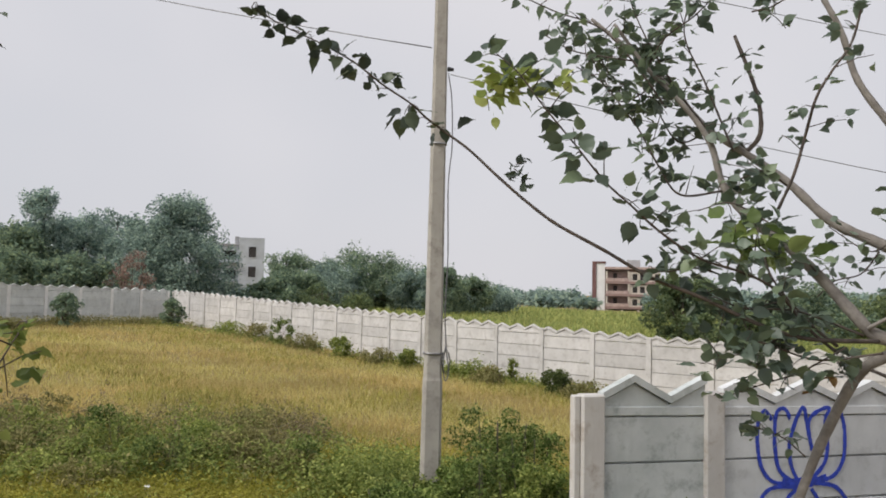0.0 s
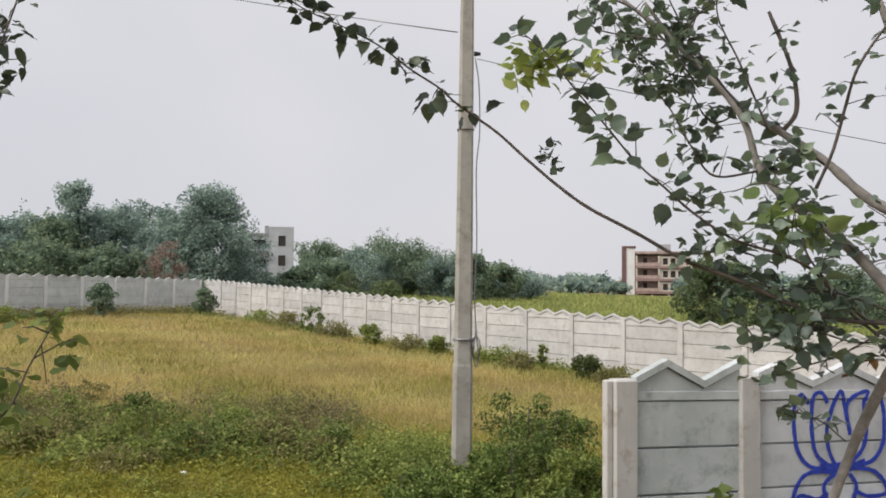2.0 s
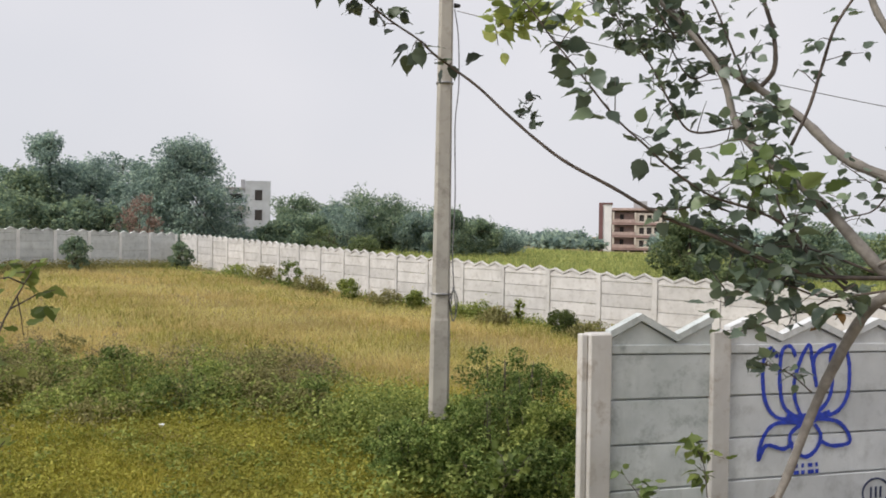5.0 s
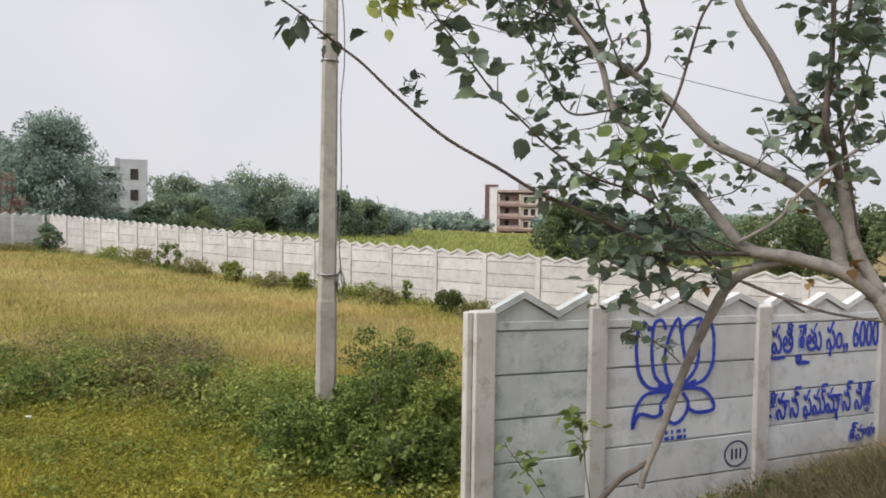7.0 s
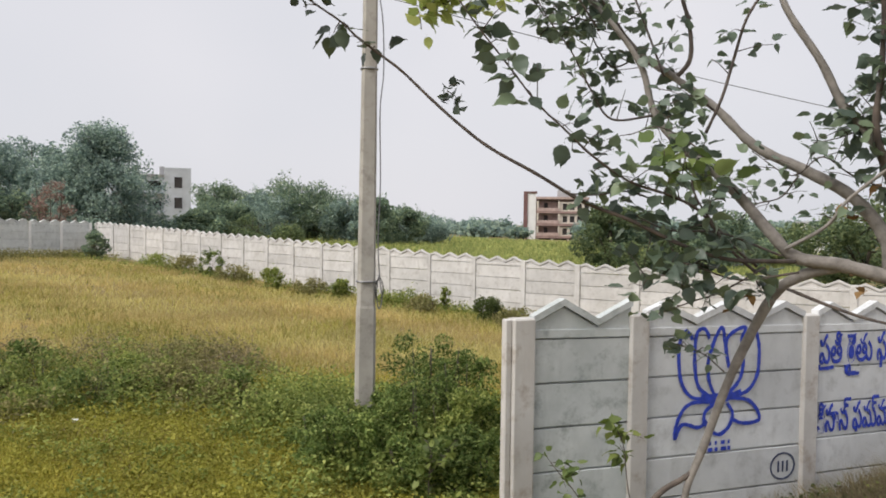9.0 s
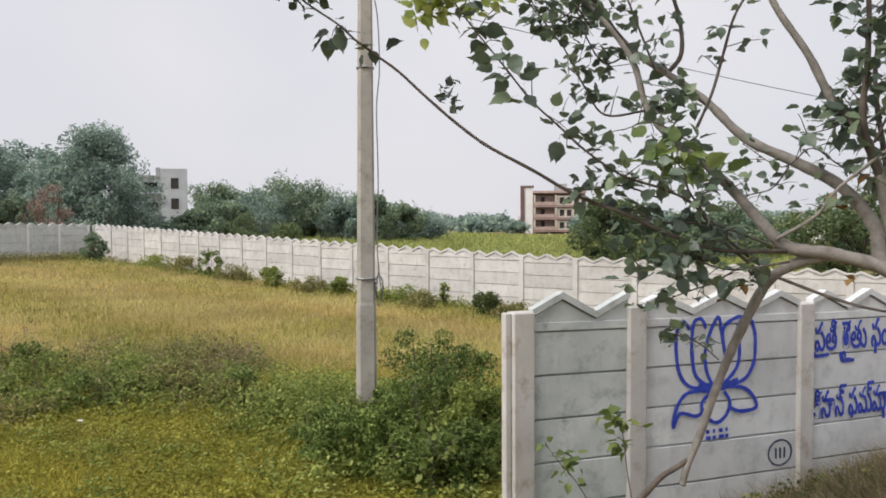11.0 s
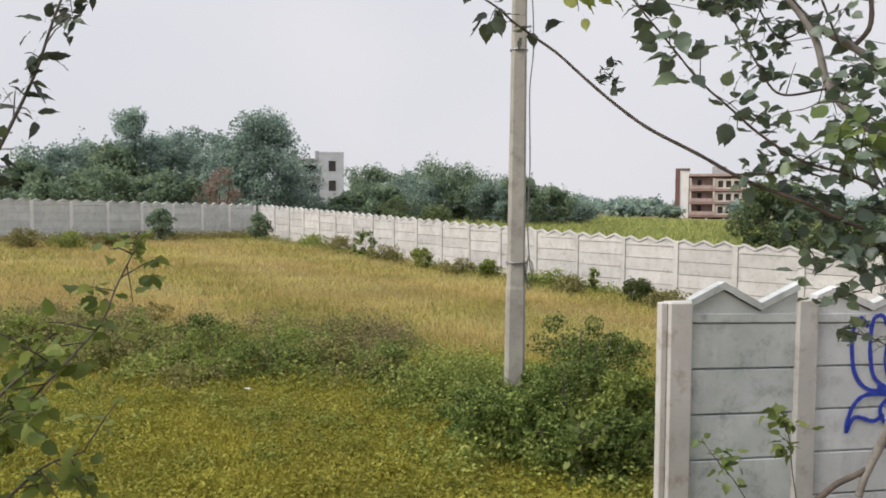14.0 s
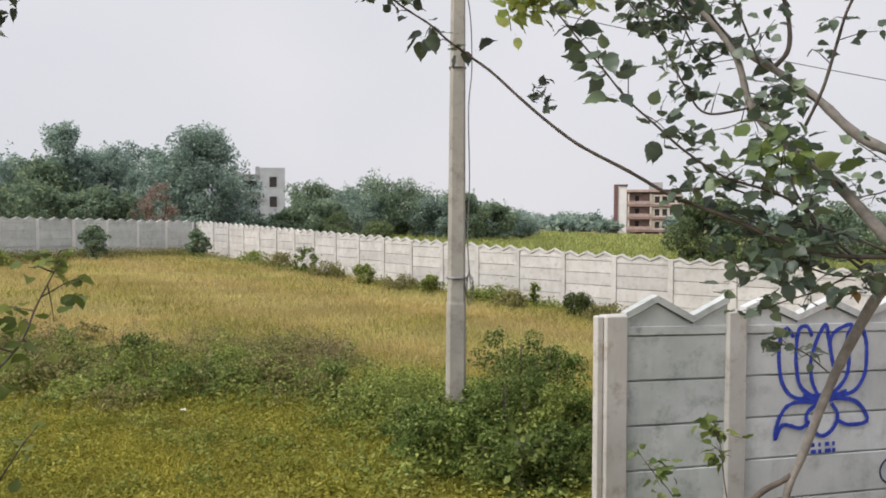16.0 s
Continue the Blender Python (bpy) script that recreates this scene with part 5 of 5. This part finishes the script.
    limbs = (
        # control points, thickness at both ends, bark, leaves: spacing, size, count a spray, reach, where they begin
        ("trunk", [(2.92, 3.42, 0.90), (2.87, 3.47, 1.57), (2.79, 3.53, 2.06), (2.69, 3.60, 2.33)], 0.0663, 0.0507, BARK_GREY, None),
        ("limb", [(2.73, 3.58, 2.27), (2.54, 3.65, 2.43), (2.31, 3.74, 2.51), (2.09, 3.82, 2.55), (1.99, 3.87, 2.66), (1.88, 3.98, 2.84), (1.77, 4.08, 2.99), (1.60, 4.20, 3.16), (1.48, 4.25, 3.34), (1.41, 4.27, 3.59), (1.28, 4.31, 3.80), (1.09, 4.37, 4.03), (0.90, 4.41, 4.31)], 0.0406, 0.0094, BARK_GREY, (0.085, 0.090, 4, 0.176, 0.42)),
        ("limb", [(2.68, 3.61, 2.34), (2.60, 3.79, 2.47), (2.60, 3.86, 2.65), (2.49, 3.99, 2.87), (2.31, 4.15, 3.02), (2.10, 4.32, 3.17), (1.92, 4.45, 3.40), (1.72, 4.59, 3.60), (1.53, 4.66, 3.75), (1.32, 4.72, 4.01), (1.08, 4.78, 4.27), (0.84, 4.83, 4.49)], 0.0429, 0.0101, BARK_GREY, (0.100, 0.090, 4, 0.220, 0.60)),
        ("limb", [(2.69, 3.60, 2.34), (2.58, 3.68, 2.60), (2.53, 3.72, 2.92), (2.45, 3.77, 3.16), (2.34, 3.84, 3.32), (2.24, 3.90, 3.57), (2.09, 3.99, 3.87), (2.02, 4.02, 4.14), (1.92, 4.07, 4.40)], 0.0328, 0.0140, BARK_GREY, None),
        ("limb", [(2.54, 3.72, 2.89), (2.41, 3.68, 3.19), (2.42, 3.67, 3.49), (2.42, 3.67, 3.83), (2.38, 3.70, 4.14)], 0.0203, 0.0094, BARK_TWIG, (0.041, 0.090, 6, 0.198, 0.1)),
        ("limb", [(2.67, 3.75, 2.51), (2.61, 3.79, 2.98), (2.62, 3.91, 3.45), (2.65, 3.88, 3.83), (2.68, 3.86, 4.16)], 0.0172, 0.0078, BARK_TWIG, (0.048, 0.090, 6, 0.275, 0.25)),
        ("limb", [(1.72, 4.59, 3.59), (1.80, 4.56, 3.70), (1.80, 4.56, 3.87), (1.76, 4.57, 4.04), (1.67, 4.61, 4.32)], 0.0156, 0.0109, BARK_TWIG, (0.138, 0.074, 4, 0.110, 0.5)),
        ("limb", [(1.62, 3.87, 3.18), (1.67, 3.80, 3.35), (1.72, 3.78, 3.55), (1.74, 3.71, 3.71), (1.80, 3.68, 3.83), (1.88, 3.65, 3.96), (1.92, 3.62, 4.14)], 0.0084, 0.0056, BARK_TWIG, (0.089, 0.064, 5, 0.143, 0.25)),
        ("limb", [(1.86, 3.77, 2.47), (1.70, 3.73, 2.59), (1.53, 3.69, 2.77), (1.36, 3.66, 2.85), (1.15, 3.62, 2.91), (0.95, 3.58, 3.03), (0.82, 3.56, 3.14), (0.68, 3.54, 3.26), (0.54, 3.51, 3.42), (0.39, 3.48, 3.59), (0.27, 3.49, 3.75), (0.17, 3.50, 3.84)], 0.0084, 0.0028, BARK_TWIG, (0.060, 0.092, 4, 0.130, 0.2)),
        ("limb", [(2.06, 3.77, 2.53), (1.69, 3.73, 2.54), (1.45, 3.73, 2.61), (1.18, 3.72, 2.73), (0.96, 3.78, 2.82), (0.73, 3.78, 2.95), (0.50, 3.77, 3.07), (0.35, 3.78, 3.18), (0.20, 3.79, 3.31), (0.06, 3.80, 3.44), (-0.05, 3.80, 3.52), (-0.16, 3.80, 3.60), (-0.24, 3.79, 3.67), (-0.38, 3.78, 3.76), (-0.53, 3.76, 3.87), (-0.70, 3.75, 3.96), (-0.88, 3.74, 4.04), (-1.04, 3.73, 4.13)], 0.0112, 0.0028, BARK_TWIG, None),
        ("limb", [(2.29, 3.76, 2.51), (2.15, 3.84, 2.46), (2.03, 3.90, 2.36), (1.91, 3.97, 2.08), (1.81, 4.01, 1.80), (1.72, 4.05, 1.49), (1.66, 4.08, 1.30), (1.64, 4.09, 1.20)], 0.032, 0.018, BARK_GREY, None),
        ("limb", [(1.28, 4.21, 0.93), (1.42, 4.16, 1.10), (1.53, 4.12, 1.24), (1.62, 4.09, 1.31), (1.69, 4.07, 1.37)], 0.0218, 0.0135, BARK_TWIG, None),
        ("limb", [(2.02, 3.80, 2.59), (2.18, 3.71, 2.71), (2.26, 3.66, 2.84), (2.40, 3.57, 2.99), (2.57, 3.45, 3.15)], 0.0098, 0.0070, BARK_GREY, (0.110, 0.064, 4, 0.132, 0.3)),
        ("limb", [(2.03, 3.79, 2.39), (2.21, 3.69, 2.31), (2.38, 3.58, 2.25), (2.58, 3.44, 2.22)], 0.0091, 0.0063, BARK_TWIG, None),
        ("twig", [(1.77, 3.92, 1.94), (1.66, 3.91, 2.03), (1.56, 3.90, 2.07), (1.47, 3.94, 2.09)], 0.0042, 0.0021, BARK_TWIG, (0.034, 0.074, 5, 0.066, 0.3)),
        ("twig", [(1.88, 3.81, 2.50), (1.75, 3.82, 2.61), (1.56, 3.79, 2.82), (1.52, 3.81, 2.96)], 0.0084, 0.0042, BARK_TWIG, (0.069, 0.096, 4, 0.176, 0.1)),
        ("twig", [(1.48, 4.25, 3.32), (1.23, 4.22, 3.29), (1.12, 4.25, 3.45), (1.01, 4.28, 3.67), (0.88, 4.31, 3.86), (0.75, 4.33, 4.09)], 0.0070, 0.0028, BARK_TWIG, (0.062, 0.080, 5, 0.132, 0.15)),
        ("twig", [(1.62, 3.77, 2.56), (1.43, 3.74, 2.47), (1.31, 3.78, 2.44), (1.27, 3.79, 2.38)], 0.0049, 0.0021, BARK_TWIG, (0.041, 0.085, 5, 0.154, 0.1)),
        ("twig", [(1.96, 3.72, 2.56), (1.66, 3.75, 2.67), (1.40, 3.75, 2.68), (1.24, 3.80, 2.75)], 0.0063, 0.0028, BARK_TWIG, (0.048, 0.090, 6, 0.176, 0.1)),
        ("twig", [(2.03, 3.68, 2.48), (1.74, 3.71, 2.44), (1.50, 3.71, 2.51), (1.33, 3.77, 2.55)], 0.0063, 0.0028, BARK_TWIG, (0.048, 0.085, 6, 0.176, 0.1)),
        ("twig", [(2.59, 3.80, 2.89), (2.48, 3.99, 2.99), (2.36, 4.07, 3.09), (2.23, 4.14, 2.99), (2.04, 4.23, 3.13)], 0.0056, 0.0028, BARK_TWIG, (0.069, 0.064, 5, 0.154, 0.1)),
        ("twig", [(2.48, 3.75, 3.27), (2.37, 3.82, 3.19), (2.29, 3.87, 3.16), (2.22, 3.92, 3.15)], 0.0042, 0.0021, BARK_TWIG, (0.041, 0.074, 5, 0.110, 0.1)),
        ("twig", [(1.53, 4.65, 3.74), (1.34, 4.61, 3.66), (1.23, 4.64, 3.83), (1.16, 4.66, 4.04), (1.06, 4.68, 4.24)], 0.0056, 0.0028, BARK_TWIG, (0.055, 0.080, 5, 0.154, 0.1)),
        ("twig", [(1.84, 3.94, 2.87), (1.68, 3.96, 3.06), (1.55, 4.01, 3.17), (1.43, 4.05, 3.23), (1.29, 4.10, 3.19)], 0.006, 0.003, BARK_TWIG, (0.052, 0.081, 5, 0.13, 0.1)),
        ("twig", [(1.86, 4.31, 3.36), (1.71, 4.27, 3.44), (1.59, 4.32, 3.40), (1.47, 4.36, 3.43)], 0.006, 0.003, BARK_TWIG, (0.052, 0.076, 5, 0.13, 0.1)),
        ("twig", [(1.37, 3.76, 2.81), (1.19, 3.77, 2.87), (1.02, 3.77, 2.85), (0.88, 3.80, 2.86)], 0.005, 0.003, BARK_TWIG, (0.052, 0.076, 5, 0.10, 0.2)),
        ("twig", [(1.27, 4.53, 3.90), (1.05, 4.48, 3.92), (0.89, 4.51, 4.05), (0.75, 4.54, 4.25)], 0.006, 0.003, BARK_TWIG, (0.052, 0.081, 5, 0.13, 0.1)),
        ("twig", [(1.11, 4.46, 4.08), (1.20, 4.44, 4.24), (1.36, 4.40, 4.36), (1.48, 4.36, 4.48)], 0.007, 0.003, BARK_TWIG, (0.052, 0.081, 6, 0.16, 0.1)),
        ("twig", [(2.45, 3.65, 3.08), (2.53, 3.60, 3.31), (2.57, 3.57, 3.55), (2.60, 3.55, 3.77)], 0.007, 0.003, BARK_TWIG, (0.052, 0.081, 6, 0.16, 0.1)),
        ("twig", [(2.26, 4.12, 2.99), (2.18, 4.16, 2.87), (2.07, 4.22, 2.83), (1.99, 4.26, 2.74)], 0.005, 0.003, BARK_TWIG, (0.060, 0.057, 4, 0.10, 0.1)),
        ("twig", [(1.89, 3.75, 2.50), (1.67, 3.74, 2.38), (1.54, 3.80, 2.32), (1.36, 3.87, 2.24)], 0.005, 0.003, BARK_TWIG, (0.060, 0.076, 4, 0.10, 0.1)),
        ("twig", [(1.18, 4.33, 3.80), (1.00, 4.37, 4.08), (0.81, 4.41, 4.29), (0.55, 4.45, 4.40), (0.28, 4.48, 4.54)], 0.007, 0.003, BARK_TWIG, (0.075, 0.075, 4, 0.15, 0.1)),
        ("twig", [(1.45, 4.46, 3.71), (1.27, 4.51, 3.99), (1.14, 4.54, 4.23), (1.04, 4.57, 4.48), (1.01, 4.57, 4.66)], 0.007, 0.003, BARK_TWIG, (0.075, 0.07, 4, 0.15, 0.1)),
        ("twig", [(0.98, 4.27, 4.05), (0.79, 4.31, 4.09), (0.64, 4.34, 4.13), (0.48, 4.36, 4.23)], 0.005, 0.003, BARK_TWIG, (0.05, 0.075, 4, 0.12, 0.1)),
        ("twig", [(1.59, 4.41, 3.57), (1.45, 4.46, 3.97), (1.33, 4.49, 4.29), (1.39, 4.47, 4.59)], 0.007, 0.003, BARK_TWIG, (0.075, 0.065, 4, 0.13, 0.1)),
        ("twig", [(1.15, 4.44, 3.96), (0.96, 4.48, 3.87), (0.83, 4.51, 4.01), (0.70, 4.53, 4.09)], 0.005, 0.003, BARK_TWIG, (0.06, 0.07, 4, 0.12, 0.1)),
        ("twig", [(1.54, 4.00, 4.24), (1.64, 3.96, 4.26), (1.72, 3.93, 4.34), (1.46, 4.03, 4.41)], 0.005, 0.003, BARK_TWIG, (0.05, 0.065, 4, 0.14, 0.1)),
    )
    rnd = random.Random(77)
    for name, pts, r0, r1, mat, lv in limbs:
        line = spline(rooted(pts) if name == "trunk" or pts[0][2] < 1.2 else pts, 7)
        limb = part(name, tube(bmesh.new(), line, r0, r1, 9, 0.085, int(r0 * 1e4)), mat, t)
        if lv:
            sprays(t, line, lv[0], lv[1], rnd, LEAVES, lv[2], lv[3], None, lv[4], limb)
    # leaves at the long twig's end and at its one tuft
    tip = spline([(-0.05, 3.80, 3.52), (-0.16, 3.80, 3.60), (-0.24, 3.79, 3.67), (-0.38, 3.78, 3.76), (-0.53, 3.76, 3.87), (-0.70, 3.75, 3.96), (-0.88, 3.74, 4.04), (-1.04, 3.73, 4.13)], 10)
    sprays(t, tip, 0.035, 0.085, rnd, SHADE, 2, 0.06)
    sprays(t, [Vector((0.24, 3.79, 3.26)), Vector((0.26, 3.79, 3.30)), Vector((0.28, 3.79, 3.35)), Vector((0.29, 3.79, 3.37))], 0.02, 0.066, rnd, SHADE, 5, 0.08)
    # the pale young shoot
    lime = spline([(0.36, 3.58, 3.75), (0.26, 3.59, 3.72), (0.18, 3.60, 3.70), (0.13, 3.60, 3.68)], 8)
    sprays(t, spline([(0.52, 3.55, 3.71), (0.37, 3.57, 3.74), (0.26, 3.58, 3.73), (0.17, 3.58, 3.74)], 8), 0.02, 0.07, rnd, LIME, 3, 0.09)
    sprays(t, lime, 0.02, 0.075, rnd, LIME, 3, 0.07)
    # a sunlit cluster: the sunlight is put in as a brighter leaf colour
    sprays(t, spline([(1.44, 3.84, 3.08), (1.40, 3.85, 2.99), (1.53, 3.80, 2.93)], 6), 0.022, 0.105, rnd, leaf_set(LEAF_PALE_SUNLIT), 4, 0.15)
    # a few dying leaves
    for p in ((1.78, 3.69, 2.35), (2.32, 3.74, 2.73), (2.36, 3.72, 2.42), (2.51, 3.61, 2.46), (2.51, 3.74, 2.89)):
        for _ in range(3):
            hang(t, BROWN, Vector(p) + Vector((rnd.gauss(0, 0.03), rnd.gauss(0, 0.03), rnd.gauss(0, 0.03))), rnd.uniform(0.05, 0.085), rnd)
    settle(t)
    return t


near_tree()


def sapling(name, label, stems, size, meshes, every, per, reach, seed, start=0.12):
    t = tagged(empty(name), label, "sapling")
    rnd = random.Random(seed)
    for pts, r0, r1 in stems:
        line = spline(rooted(pts) if pts is stems[0][0] else pts, 8)
        stem = part("stem", tube(bmesh.new(), line, r0, r1, 6, 0.03, seed), BARK_TWIG, t)
        sprays(t, line, every, size, rnd, meshes, per, reach, None, start, stem)
    settle(t)
    return t


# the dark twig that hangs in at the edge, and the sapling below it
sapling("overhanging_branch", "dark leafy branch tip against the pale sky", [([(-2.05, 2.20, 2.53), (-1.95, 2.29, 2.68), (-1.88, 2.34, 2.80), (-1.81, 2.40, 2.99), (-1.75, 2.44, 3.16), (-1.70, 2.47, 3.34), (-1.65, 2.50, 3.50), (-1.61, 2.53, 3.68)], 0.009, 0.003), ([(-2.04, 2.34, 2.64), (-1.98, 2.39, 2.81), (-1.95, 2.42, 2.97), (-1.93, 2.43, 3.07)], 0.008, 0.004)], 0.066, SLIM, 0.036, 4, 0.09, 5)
sapling("sapling", "thin green sapling leaning over the bank", [([(-1.82, 1.87, 1.79), (-1.67, 2.00, 1.96), (-1.56, 2.08, 2.11), (-1.46, 2.15, 2.24), (-1.39, 2.20, 2.34), (-1.35, 2.22, 2.45), (-1.31, 2.25, 2.55), (-1.27, 2.26, 2.62)], 0.006, 0.002), ([(-1.67, 1.87, 1.91), (-1.59, 1.93, 2.10), (-1.54, 1.98, 2.19), (-1.46, 2.03, 2.25)], 0.006, 0.003), ([(-1.86, 2.02, 1.75), (-1.78, 2.10, 1.92), (-1.70, 2.16, 2.04), (-1.60, 2.22, 2.10)], 0.006, 0.003), ([(-1.75, 1.95, 1.66), (-1.64, 2.05, 1.80), (-1.54, 2.12, 1.90), (-1.45, 2.18, 1.93)], 0.006, 0.003), ([(-1.70, 1.84, 1.94), (-1.63, 1.90, 2.05), (-1.56, 1.96, 2.08), (-1.50, 2.00, 2.09)], 0.006, 0.003)], 0.058, leaf_set(LEAF_SAPLING), 0.034, 6, 0.15, 6)
sapling("sapling", "small green sapling before the concrete wall", [([(1.85, 5.60, 0.47), (1.81, 5.62, 0.80), (1.78, 5.63, 1.06), (1.71, 5.65, 1.21)], 0.006, 0.003)], 0.085, leaf_set(LEAF_SAPLING), 0.03, 4, 0.16, 8, 0.55)
sapling("sapling", "small seedling with pale leaves before the concrete wall", [([(1.51, 5.50, 0.48), (1.41, 5.52, 0.71), (1.28, 5.55, 0.87), (1.22, 5.57, 0.94)], 0.005, 0.003)], 0.085, leaf_set(LEAF_PALE_SUNLIT), 0.025, 4, 0.14, 9, 0.6)
# a broad-leaved weed among the bushes by the wall's end
sapling("broad_leaved_weed", "low weed with broad pale green leaves by the wall's end", [([(0.42, 7.35, 0.25), (0.44, 7.33, 0.45), (0.40, 7.30, 0.62)], 0.006, 0.003), ([(0.42, 7.35, 0.28), (0.56, 7.32, 0.45), (0.62, 7.28, 0.58)], 0.006, 0.003)], 0.10, leaf_set(LEAF_SAPLING), 0.035, 3, 0.14, 12)
